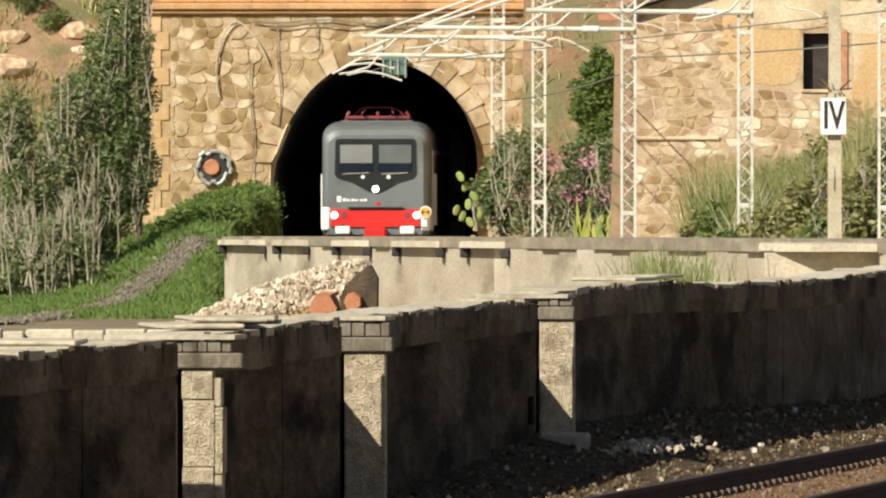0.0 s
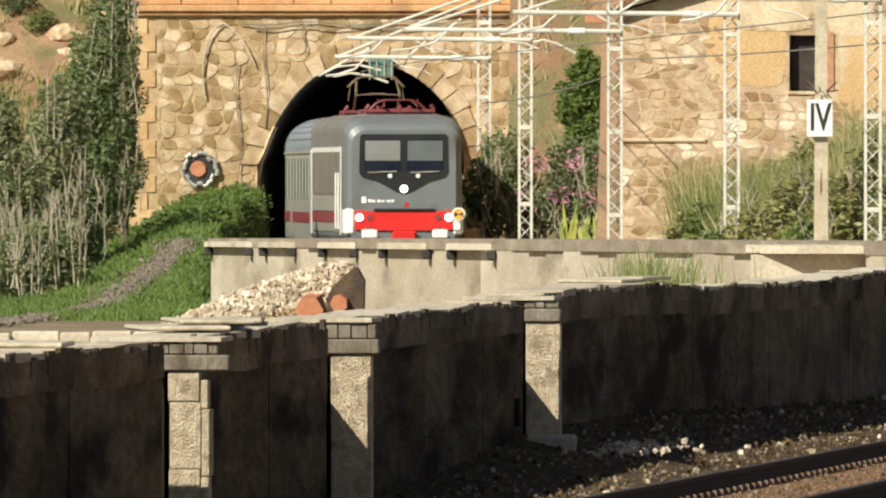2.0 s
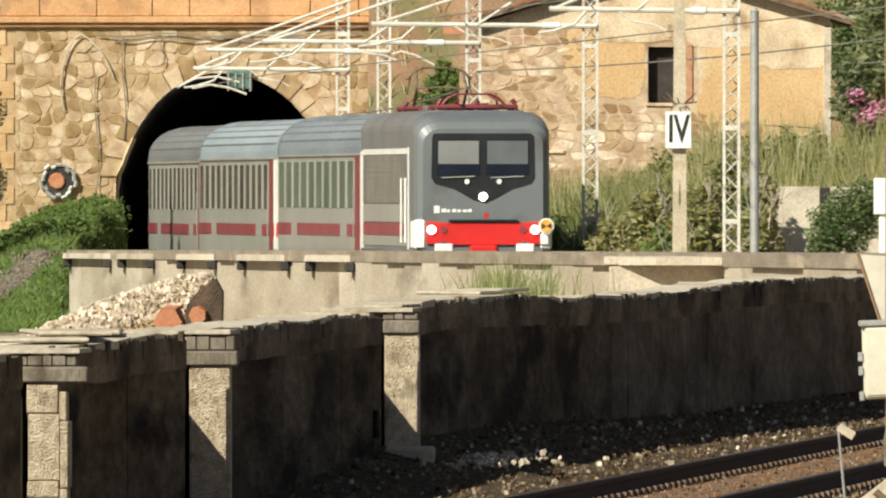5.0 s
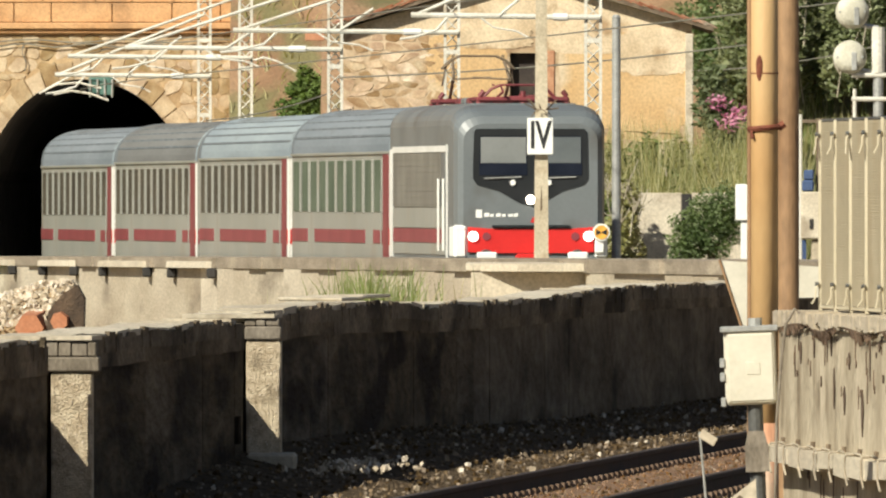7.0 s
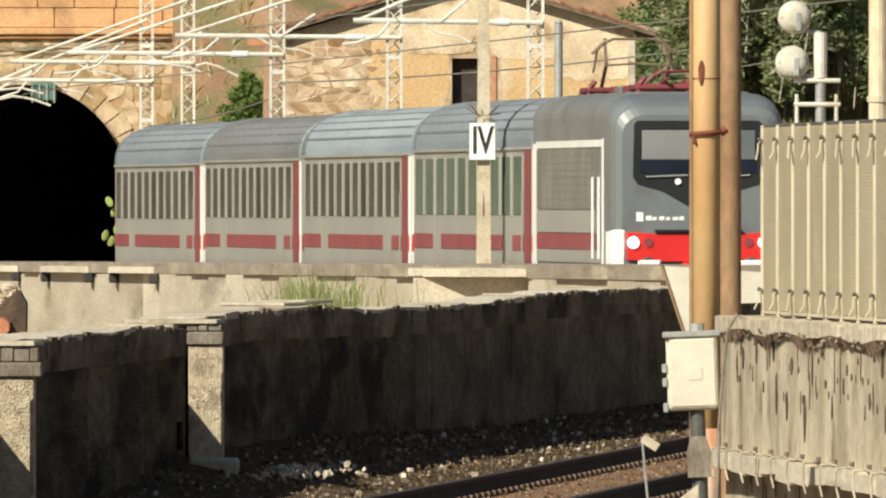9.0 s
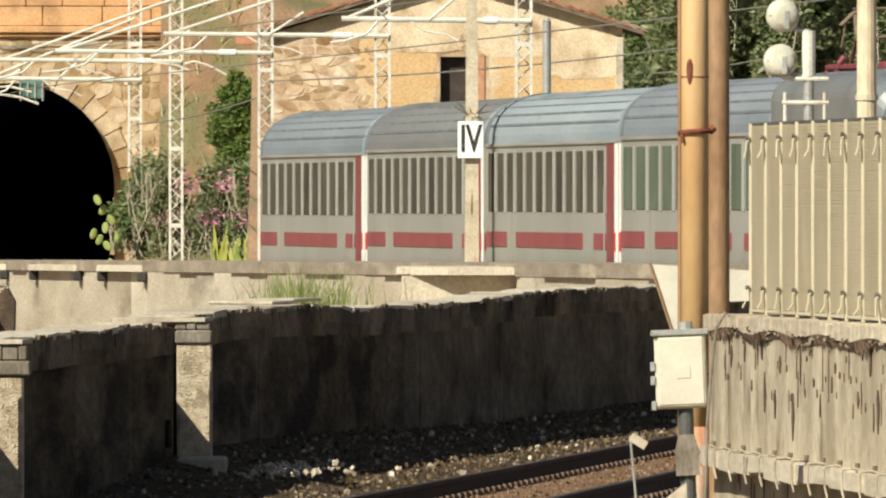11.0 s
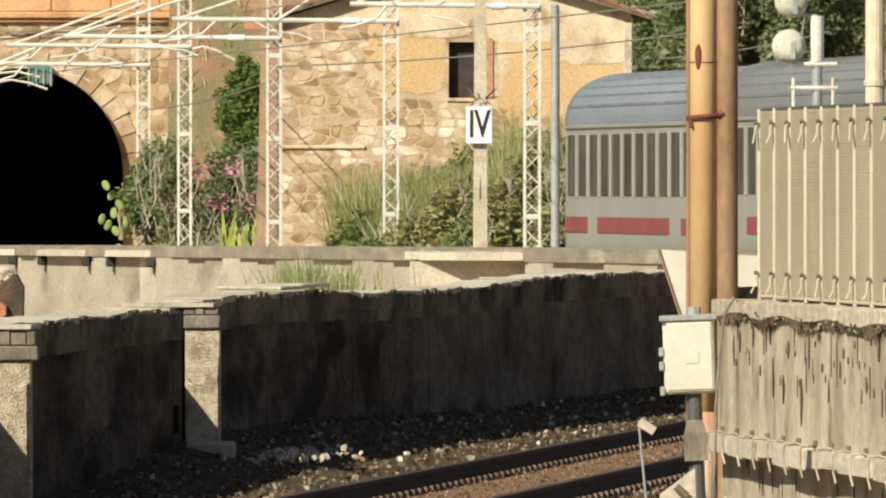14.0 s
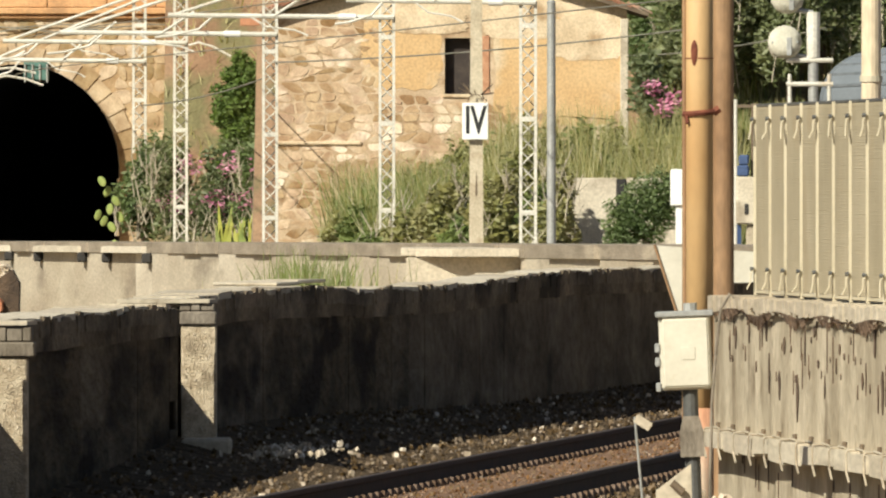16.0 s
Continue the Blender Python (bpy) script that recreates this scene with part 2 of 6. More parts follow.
ROOF_BROWN = surf("coach_roof_brown", (0.149, 0.149, 0.146), (0.207, 0.209, 0.205), 0.9, rough=0.8, bump=0.05, stain=(0.135, 0.135, 0.135), stain_scale=1.0, stretch=(1, 0.08, 1), grain_mix=0.12, gloss=0.0)
LOUVRE = surf("louvre_brown_grey", (0.15, 0.14, 0.12), (0.21, 0.20, 0.17), 1.0, rough=0.6, bump=0.05, grain_mix=0.12)
PANTO_RED = surf("pantograph_red", (0.13, 0.024, 0.028), (0.21, 0.04, 0.045), 2.0, rough=0.6, grain_mix=0.12)
ROOF_RIB = surf("roof_rib_grey", (0.144, 0.160, 0.176), (0.198, 0.216, 0.232), 0.9, rough=0.85, bump=0.03, grain_mix=0.12, gloss=0.0)
UNDER = surf("underframe_black", (0.02, 0.019, 0.018), (0.045, 0.04, 0.036), 1.5, rough=0.85)


# ---- mesh helpers ----
def link(name, bm, material, parent=None, label="", at=None, smooth=False, category="", kind="", group=""):
    me = bpy.data.meshes.new(name)
    bmesh.ops.recalc_face_normals(bm, faces=bm.faces)
    for f in bm.faces:
        f.smooth = smooth
    bm.to_mesh(me)
    bm.free()
    me.materials.append(material)
    ob = new(name, me)
    if parent:
        ob.parent = parent
    if at is not None:
        ob.matrix_basis = at
    return tagged(ob, label, category, group, kind)


def part(name, bm, material, parent, label="", at=None, smooth=False):
    return link(name, bm, material, parent, label, at, smooth)


def thing(name, m, label, category, group="", kind=""):
    ob = new(name)
    ob.empty_display_size = 0.2
    ob.matrix_basis = m
    return tagged(ob, label, category, group, kind)


def raw(name, verts, faces, material, parent=None, smooth=False, label="", category="", kind="", group=""):
    me = bpy.data.meshes.new(name)
    me.from_pydata(verts, [], faces)
    me.update()
    if smooth:
        me.polygons.foreach_set("use_smooth", [True] * len(me.polygons))
    me.materials.append(material)
    ob = new(name, me)
    if parent:
        ob.parent = parent
    return tagged(ob, label, category, group, kind)


def box(bm, lo, hi, bevel=0.0):
    vs = [bm.verts.new((x, y, z)) for z in (lo[2], hi[2]) for y in (lo[1], hi[1]) for x in (lo[0], hi[0])]
    fs = [bm.faces.new([vs[i] for i in q]) for q in ((0, 2, 3, 1), (4, 5, 7, 6), (0, 1, 5, 4), (2, 6, 7, 3), (0, 4, 6, 2), (1, 3, 7, 5))]
    if bevel:
        es = list({e for f in fs for e in f.edges})
        bmesh.ops.bevel(bm, geom=es, offset=bevel, segments=1, affect="EDGES")
    return bm


def boxed(lo, hi, bevel=0.0):
    return box(bmesh.new(), lo, hi, bevel)


def rod(bm, a, b, r0, r1=None, sides=8):
    a, b = Vector(a), Vector(b)
    r1 = r0 if r1 is None else r1
    q = (b - a).to_track_quat("Z", "Y")
    rings = []
    for p, r in ((a, r0), (b, r1)):
        rings.append([bm.verts.new(p + q @ Vector((r * math.cos(2 * math.pi * i / sides), r * math.sin(2 * math.pi * i / sides), 0))) for i in range(sides)])
    for i in range(sides):
        j = (i + 1) % sides
        bm.faces.new((rings[0][i], rings[0][j], rings[1][j], rings[1][i]))
    bm.faces.new(rings[0][::-1])
    bm.faces.new(rings[1])
    return bm


def rodded(a, b, r0, r1=None, sides=8):
    return rod(bmesh.new(), a, b, r0, r1, sides)


def prism(pts, y0, y1):
    """A plate with the outline pts in x and z, from y0 to y1."""
    bm = bmesh.new()
    f = [bm.verts.new((x, y0, z)) for x, z in pts]
    k = [bm.verts.new((x, y1, z)) for x, z in pts]
    n = len(pts)
    bm.faces.new(f)
    bm.faces.new(k[::-1])
    for i in range(n):
        j = (i + 1) % n
        bm.faces.new((f[i], k[i], k[j], f[j]))
    return bm


def tube(pts, r, sides=6):
    """One bent tube through the points."""
    rings = []
    for i, p in enumerate(pts):
        a, b = Vector(pts[max(0, i - 1)]), Vector(pts[min(len(pts) - 1, i + 1)])
        q = (b - a).to_track_quat("Z", "Y")
        rings.append([Vector(p) + q @ Vector((r * math.cos(2 * math.pi * k / sides), r * math.sin(2 * math.pi * k / sides), 0)) for k in range(sides)])
    return loft(rings)


def loft(sections, caps=True):
    bm = bmesh.new()
    rings = [[bm.verts.new(p) for p in s] for s in sections]
    n = len(rings[0])
    for a, b in zip(rings, rings[1:]):
        for i in range(n):
            j = (i + 1) % n
            bm.faces.new((a[i], a[j], b[j], b[i]))
    if caps:
        bm.faces.new(rings[0][::-1])
        bm.faces.new(rings[-1])
    return bm


def chips(name, spots, size, mat, seed, label, category, parent=None):
    rnd = random.Random(seed)
    verts, faces = [], []
    base = [(-1, -1, -0.6), (1, -1, -0.7), (1, 1, -0.6), (-1, 1, -0.7), (-0.7, -0.8, 0.6), (0.8, -0.6, 0.5), (0.6, 0.8, 0.7), (-0.8, 0.6, 0.5)]
    quads = ((0, 3, 2, 1), (4, 5, 6, 7), (0, 1, 5, 4), (1, 2, 6, 5), (2, 3, 7, 6), (3, 0, 4, 7))
    for x, y, z in spots:
        s = size * rnd.choice((0.5, 0.7, 0.9, 1.0, 1.3))
        m = Euler((rnd.uniform(0, 6), rnd.uniform(0, 6), rnd.uniform(0, 6))).to_matrix()
        o = len(verts)
        for p in base:
            q = m @ Vector((p[0] * s * rnd.uniform(0.6, 1.2), p[1] * s * rnd.uniform(0.6, 1.2), p[2] * s))
            verts.append((x + q.x, y + q.y, z + q.z))
        faces += [tuple(o + i for i in f) for f in quads]
    return raw(name, verts, faces, mat, parent, label=label, category=category, kind="stuff")


# ---- the running line: plan and gradient, s metres from its bend at the tunnel ----
def swing(s):
    """The easy curve by which the track leaves the tunnel."""
    u = min(0.93, max(0.0, (15 - s) / 72))
    return 0.22 * math.sin(math.pi * u ** 1.8)


def line(s):
    x = -8.67 + 0.093885 * s - 0.0000365 * s * s + (0.00025 * s * s - 0.000009 * s ** 3 if s < 0 else 0)
    slope = 0.093885 - 0.000073 * s + (0.0005 * s - 0.000027 * s * s if s < 0 else 0)
    x += swing(s)
    slope += swing(s + 0.5) - swing(s - 0.5)
    y = 482.6 - 0.9956 * s
    return x, y, math.degrees(math.atan(slope)), -0.15 + 0.0018 * (482.6 - y)


def line_at(y):
    return line((482.6 - y) / 0.9956)


def near_x(y):
    """The nearer rail of the track beside the old wall."""
    return -1.31 + 0.075 * (y - 137)


def wall_x(y):
    return near_x(y) - 2.1


# ---- ground and hillside, one sheet ----
XC = -11.66          # middle of the tunnel mouth
PORTAL_Y = 540.0


def smooth01(a, b, v):
    t = min(1.0, max(0.0, (v - a) / (b - a)))
    return t * t * (3 - 2 * t)


BANK_X = (-19.8, -18.5, -17.7, -16.9, -15.7, -15.0, -14.5, -14.2, -13.9)
BANK_H = (0.0, 0.4, 1.1, 1.75, 2.4, 2.7, 2.6, 1.9, 0.0)


def ground_z(x, y):
    z = -0.28 + 0.0012 * max(0, min(y, 540) - 200)
    z -= 1.0 * max(smooth01(-9.0, -13.0, x) * smooth01(330, 380, y), smooth01(-2.8, -1.0, 30.8 - 0.0943 * y - x) * smooth01(215, 250, y) * smooth01(480, 470, y))
    # grassy bank running up to the portal
    bank = float(np.interp(x, BANK_X, BANK_H)) * smooth01(452, 528, y)
    bank *= 1 + 0.12 * noise.noise((x * 0.9, y * 0.09, 5.0)) + 0.06 * noise.noise((x * 2.1, y * 0.3, 9.0))
    if y <= PORTAL_Y + 1.0:
        z += bank
    if x < -18.05:
        front, rise = PORTAL_Y + 0.6, 0.8
    elif x < -7.3:
        front, rise = PORTAL_Y + 1.4, 0.9
    elif x < -4.6:
        front, rise = 512.0, 1.1
    elif x < 4.9:
        front, rise = 474.0, 0.5
    else:
        front, rise = 458.0, 0.42
    if y > front:
        d = y - front
        n = noise.noise((x * 0.16, y * 0.16, 0.3)) * 1.6 + noise.noise((x * 0.55, y * 0.55, 2.0)) * 0.7
        lift = 7.6 if -18.05 <= x < -7.3 else (2.6 if x < -18.05 else (0.6 if x < -4.6 else 1.0))
        climb = d * rise if x < 4.9 else 0.14 * min(d, 19) + 0.9 * max(0.0, d - 19)
        z = max(z, lift + min(75.0, climb) + n * min(1.0, d / 3) * (1.0 if x < 4.9 else 0.4))
    return z


def build_ground():
    xs = [-3000, -1200, -500, -220, -120, -80, -60, -48, -40, -34] + [-30 + 0.75 * i for i in range(17)]
    xs += [-18.1, -18.0, -17.2, -16.4, -15.9, -15.4, -15.0, XC - 3.1, -14.4, -14.1, -13.75, -13.4, -12.8, -12.2, -11.6, -11.0, -10.4, -9.8, -9.4, -9.0, XC + 3.1, -8.0, -7.6, -7.35, -7.25, -6.4, -5.8, -5.2, -4.65, -4.55]
    xs += [-4 + 0.8 * i for i in range(24)] + [16, 18, 21, 25, 30, 38, 50, 70, 100, 160, 300, 600, 1200, 3000]
    ys = [-800, -300, -100, -20, 30, 60, 80] + [90 + 6 * i for i in range(48)] + [378 + 2.5 * i for i in range(30)] + [454 + 1.2 * i for i in range(49)]
    ys += [514 + 1.25 * i for i in range(20)] + [538.8, 539.9, 540.9, 541.35, 541.45, 542.2, 543, 544, 545, 546, 547.5, 549, 551, 553, 556, 560, 565, 573, 580, 610, 650, 720, 900, 1400, 2500, 4500]
    xs, ys = sorted(set(xs)), sorted(set(ys))
    verts = [(x, y, ground_z(x, y)) for y in ys for x in xs]
    n = len(xs)
    faces = []
    for j in range(len(ys) - 1):
        for i in range(n - 1):
            mx = (xs[i] + xs[i + 1]) / 2
            if abs(mx - XC) < 3.1 and 539.8 < (ys[j] + ys[j + 1]) / 2 < 541.5:
                continue
            faces.append((j * n + i, j * n + i + 1, j * n + n + i + 1, j * n + n + i))
    ob = raw("ground", verts, faces, DIRT, smooth=True, label="dry dusty ground rising into a rocky scrub hillside", category="ground", kind="structure")
    ob.data.materials.append(HILL)
    ob.data.materials.append(GRASS_BANK)
    for p in ob.data.polygons:
        c = p.center
        if c.y > 539 or (c.y > 472 and c.x > -4.6) or (c.y > 505 and c.x > -8.6):
            p.material_index = 1
        if c.x < -13.0 and 442 < c.y < 540 and c.x > -30:
            p.material_index = 2
    return ob


ground = build_ground()


# ---- tunnel and its stone portal ----
def haunch(a):
    """The worn old arch is flatter over one haunch."""
    return 1 - 0.17 * max(0.0, math.sin(a)) ** 0.5 if math.cos(a) < 0 else 1.0


def arch(r, spring, base, n=28):
    pts = [(r, base)]
    pts += [(haunch(math.pi * i / n) * r * math.cos(math.pi * i / n), spring + r * math.sin(math.pi * i / n)) for i in range(n + 1)]
    return pts + [(-r, base)]


SPRING, HALF = 2.55, 2.83
portal = tagged(new("wall_portal"), "tall rubble stone tunnel portal with a pink cornice", "wall", kind="structure")
XL, XR, ZT = -17.98, -7.2, 8.8
outline = [(XL, -1.6), (XL, ZT), (XR, ZT), (XR, -1.6)] + [(XC + x, z) for x, z in arch(HALF, SPRING, -1.6)]
part("backing", prism(outline, PORTAL_Y, PORTAL_Y + 1.2), MORTAR, portal)
for z0, z1, d in ((6.62, 6.73, 0.16), (6.735, 6.92, 0.26)):
    part("cornice", boxed((XL - 0.1, PORTAL_Y - d, z0), (XR + 0.4, PORTAL_Y + 0.3, z1), 0.03), CORNICE, portal)
random.seed(5)
for k in range(3):
    x = XL
    while x < XR:
        w = random.uniform(1.0, 1.7)
        z0 = 6.93 + 0.54 * k
        part("parapet_block", boxed((x, PORTAL_Y - 0.10 - random.uniform(0, 0.02), z0), (min(x + w, XR) - 0.02, PORTAL_Y + 0.2, z0 + 0.525), 0.02), CORNICE, portal)
        x += w

lining = []
for k in range(12):
    s = -58.6 - 8 * k if k else -57.3
    x, y, h, z = line(s)
    shift = XC if k == 0 else x
    lining.append([(shift + a * 0.995, y, c) for a, c in arch(HALF, SPRING, -0.6)])
tunnel = bmesh.new()
rings = [[tunnel.verts.new(p) for p in ring] for ring in lining]
for a, b in zip(rings, rings[1:]):
    for i in range(len(a)):
        j = (i + 1) % len(a)
        tunnel.faces.new((a[i], a[j], b[j], b[i]))
tunnel.faces.new(rings[-1])
link("tunnel_lining", tunnel, SOOT, None, "soot-black tunnel lining", category="tunnel", kind="structure")


def stone_pieces(parent, x0, x1, z0, z1, size, keep, y, mat, mat_joined, limit, seed, aspect=1.15, proud=0.028, joint=0.007, cut=0.34):
    rnd = random.Random(seed)
    nx, nz = max(1, round((x1 - x0) / (size * aspect))), max(1, round((z1 - z0) / size))
    dx, dz = (x1 - x0) / nx, (z1 - z0) / nz
    shifts = [rnd.uniform(0, 0.9) * dx for _ in range(nz + 1)]
    p = {}
    for i in range(nx + 2):
        for j in range(nz + 1):
            off = shifts[j]
            jx = rnd.uniform(-0.36, 0.36) * dx
            jz = rnd.uniform(-0.36, 0.36) * dz if 0 < j < nz else 0
            p[i, j] = (min(x1, max(x0, x0 + i * dx - off + jx)), z0 + j * dz + jz)
    verts, faces, count = [], [], 0
    for i in range(nx + 1):
        for j in range(nz):
            q = [p[i, j], p[i + 1, j], p[i + 1, j + 1], p[i, j + 1]]
            cx, cz = sum(a for a, _ in q) / 4, sum(b for _, b in q) / 4
            if not keep(cx, cz) or abs(q[1][0] - q[0][0]) < 0.08:
                continue
            # corners cut, so that a stone has seven or eight uneven sides
            ring = []
            for k in range(4):
                a, b, c = q[k - 1], q[k], q[(k + 1) % 4]
                f = rnd.uniform(cut * 0.35, cut)
                ring.append((b[0] + (a[0] - b[0]) * f, b[1] + (a[1] - b[1]) * f))
                f = rnd.uniform(cut * 0.35, cut)
                ring.append((b[0] + (c[0] - b[0]) * f, b[1] + (c[1] - b[1]) * f))
            d = rnd.uniform(0.35, 1.0) * proud
            sh = 1 - 2 * joint / size
            back = [(cx + (a - cx) * sh, y + 0.02, cz + (b - cz) * sh) for a, b in ring]
            tilt_x, tilt_z = rnd.uniform(-0.05, 0.05), rnd.uniform(-0.05, 0.05)
            front = [(cx + (a - cx) * sh * 0.9, y - d + (a - cx) * tilt_x + (b - cz) * tilt_z, cz + (b - cz) * sh * 0.9) for a, b in ring]
            m = len(ring)
            vs = back + front
            fs = [tuple(range(m, 2 * m))] + [(k, (k + 1) % m, m + (k + 1) % m, m + k) for k in range(m)]
            if count < limit:
                raw("stone", vs, fs, mat, parent)
            else:
                o = len(verts)
                verts += vs
                faces += [tuple(o + k for k in f) for f in fs]
            count += 1
    if faces:
        tagged(raw("stonework", verts, faces, mat_joined, parent), kind="stuff")


def outside_arch(x, z):
    dx = abs(x - XC)
    if z < SPRING:
        return dx > HALF + 0.12
    a = math.atan2(z - SPRING, x - XC)
    return math.hypot(dx / haunch(a), z - SPRING) > HALF + 0.55


stone_pieces(portal, XL + 0.75, XR, -0.6, 6.60, 0.33, outside_arch, PORTAL_Y, STONE, STONE_JOINED, 290, 3)
for k in range(15):                                   # dressed quoins at the free corner
    w = 0.72 if k % 2 else 0.5
    part("quoin", boxed((XL - 0.004, PORTAL_Y - 0.045, -0.6 + 0.48 * k), (XL + w, PORTAL_Y + 0.4, -0.125 + 0.48 * k), 0.012), QUOIN, portal)
for k in range(19):                                   # ring of arch stones
    a0, a1 = math.pi * k / 19 + 0.006, math.pi * (k + 1) / 19 - 0.006
    r1 = HALF + (0.58 if k % 2 else 0.5)
    pts = [(XC + haunch(a) * r * math.cos(a), SPRING + r * math.sin(a)) for r, a in ((HALF - 0.01, a0), (r1, a0), (r1, a1), (HALF - 0.01, a1))]
    part("arch_stone", prism(pts, PORTAL_Y - 0.07, PORTAL_Y + 0.3), STONE, portal)


# pale tube along the left edge of the arch
edge = [(XC - HALF, z) for z in (-0.5, 0.2, 0.9, 1.6, 2.2)] + [(XC + haunch(a) * HALF * math.cos(a), SPRING + HALF * math.sin(a)) for a in (math.pi - 0.02, math.pi - 0.12, math.pi - 0.25, math.pi - 0.38)]
part("whitewashed_edge", tube([(x + 0.03, PORTAL_Y - 0.10, z) for x, z in edge], 0.075), PLASTER_PALE, portal, "pale edge strip along the arch")


# ---- far platform, with the train's track behind it ----
def far_edge(y):
    return line_at(y)[0] - 6.0


def far_top(y):
    return 0.76 + (471 - y) * 0.00273


def far_platform():
    root = tagged(new("platform_far"), "long concrete platform with a lichen-grey overhanging coping", "platform", kind="structure")
    ys = [471 - 4.3 * i for i in range(62)]
    for k, (a, b) in enumerate(zip(ys, ys[1:])):
        xa, xb, za, zb = far_edge(a), far_edge(b), far_top(a), far_top(b)
        verts, faces = [], []
        for x, y, zt in ((xa, a - 0.015, za), (xb, b + 0.015, zb)):
            w = line_at(y)[0] - 1.75
            verts += [(x - 0.16, y, -1.4), (x - 0.16, y, zt - 0.2), (w, y, zt - 0.2), (w, y, -1.4)]
        faces = [(0, 1, 5, 4), (1, 2, 6, 5), (2, 3, 7, 6), (0, 3, 2, 1), (4, 5, 6, 7)]
        raw("wall_panel", verts, faces, CONCRETE if k % 5 else CONC_PALE, root)
        verts = []
        over = 0.22 + 0.05 * math.sin(k * 1.7)
        for x, y, zt in ((xa, a, za), (xb, b + 0.04, zb)):
            w = line_at(y)[0] - 1.6
            verts += [(x - over, y, zt - 0.2), (x - over, y, zt), (w, y, zt), (w, y, zt - 0.2)]
        raw("coping_slab", verts, [(0, 1, 5, 4), (1, 2, 6, 5), (2, 3, 7, 6), (0, 4, 7, 3), (0, 3, 2, 1), (4, 5, 6, 7)], COPING, root)
    # brackets and pale lumps of broken slab along the end
    for y0, y1 in ((470.5, 456), (451, 441), (431, 421), (412, 399), (392, 381)):
        for y, w in ((y0, 0.35), (y1, 0.35)):
            x, z = far_edge(y), far_top(y)
            # black colour gives the shade under each bracket
            part("bracket", boxed((x - 0.33, y - 0.5, z - 0.40), (x - 0.14, y + 0.5, z - 0.205), 0.03), UNDER, root)
        pts = []
        for y in (y0, y1):
            x, z = far_edge(y), far_top(y)
            pts += [(x - 0.36, y, z - 0.2), (x - 0.34, y, z - 0.08), (x - 0.02, y, z - 0.06), (x - 0.02, y, z - 0.21)]
        raw("edge_slab", pts, [(0, 1, 5, 4), (1, 2, 6, 5), (2, 3, 7, 6), (0, 4, 7, 3), (0, 3, 2, 1), (4, 5, 6, 7)], CONC_PALE, root)
    # a stair landing built out from the platform, its slab overhanging towards the near track
    part("landing_block", boxed((-0.56, 300.0, -1.4), (3.0, 306.0, 1.045), 0.01), CONC_PALE, root)
    slab = [(-0.60, 306.1), (-0.43, 299.985), (0.14, 299.55), (1.15, 299.55), (1.05, 299.985), (1.36, 306.1)]
    part("landing_slab", loft([[(x, y, z) for x, y in slab] for z in (1.05, 1.165)]), CONC_PALE, root)
    part("landing_step", boxed((-0.64, 299.97, 1.055), (1.40, 306.2, 1.17), 0.01), CONC_PALE, root)
    # black plate in the shape of a shadow beside the slab
    part("landing_bracket", prism([(1.19, 1.045), (1.31, 1.045), (1.25, 0.74), (1.14, 0.74)], 299.9, 299.99), UNDER, root)
    return root


far_platform()


# ---- rails ----
def rail_profile(x, z):
    """A flat-bottom rail, 0.17 m high, its running face at z."""
    return [(x - 0.065, z - 0.17), (x + 0.065, z - 0.17), (x + 0.065, z - 0.155), (x + 0.012, z - 0.14), (x + 0.012, z - 0.045),
            (x + 0.036, z - 0.03), (x + 0.036, z), (x - 0.036, z), (x - 0.036, z - 0.03), (x - 0.012, z - 0.045), (x - 0.012, z - 0.14), (x - 0.065, z - 0.155)]


def track(name, xz, ys, label):
    root = thing(name, Matrix(), label, "railway track", kind="structure")
    for side in (-0.7525, 0.7525):
        part("rail", loft([[(px, y, pz) for px, pz in rail_profile(xz(y)[0] + side, xz(y)[1])] for y in ys]), RAIL_RUST, root)
        part("rail_head", loft([[(xz(y)[0] + side + a, y, xz(y)[1] + b) for a, b in ((-0.03, 0.001), (0.03, 0.001), (0.03, 0.006), (-0.03, 0.006))] for y in ys]), RAIL_TOP, root)
    return root


def sleepers(root, xz, y0, y1, step, h):
    me = bpy.data.meshes.new("sleeper")
    bm = boxed((-1.25, -0.12, -0.33), (1.25, 0.12, -0.172), 0.02)
    bm.to_mesh(me)
    bm.free()
    me.materials.append(RUSTY_BED)
    y = y0
    while y < y1:
        o = new("sleeper", me)
        o.parent = root
        o.matrix_basis = pose(xz(y)[0], y, xz(y)[1], 0, 0, h)
        y += step
    clip = bpy.data.meshes.new("rail_clip")
    bm = bmesh.new()
    for side in (-0.7525, 0.7525):
        for d in (-0.1, 0.1):
            box(bm, (side + d - 0.035, -0.06, -0.172), (side + d + 0.035, 0.06, -0.115), 0.01)
        box(bm, (side - 0.16, -0.07, -0.172), (side + 0.16, 0.07, -0.150))
        rod(bm, (side + 0.14, 0, -0.15), (side + 0.14, 0, -0.10), 0.02, sides=6)
    bm.to_mesh(clip)
    bm.free()
    clip.materials.append(CLIP)
    y = y0
    while y < y1:
        o = new("rail_clip", clip)
        o.parent = root
        o.matrix_basis = pose(xz(y)[0], y, xz(y)[1], 0, 0, h)
        y += step


NEAR = lambda y: (near_x(y) + 0.7525, 0.0)
near_track = track("track_near", NEAR, [60, 100, 140, 180, 220, 260], "rust-brown railway track on dirty ballast")
sleepers(near_track, NEAR, 112, 235, 0.62, -4.3)
MAIN = lambda y: (line_at(y)[0], line_at(y)[3])
track("track_main", MAIN, [620 - 10 * i for i in range(38)], "railway track coming out of the tunnel")

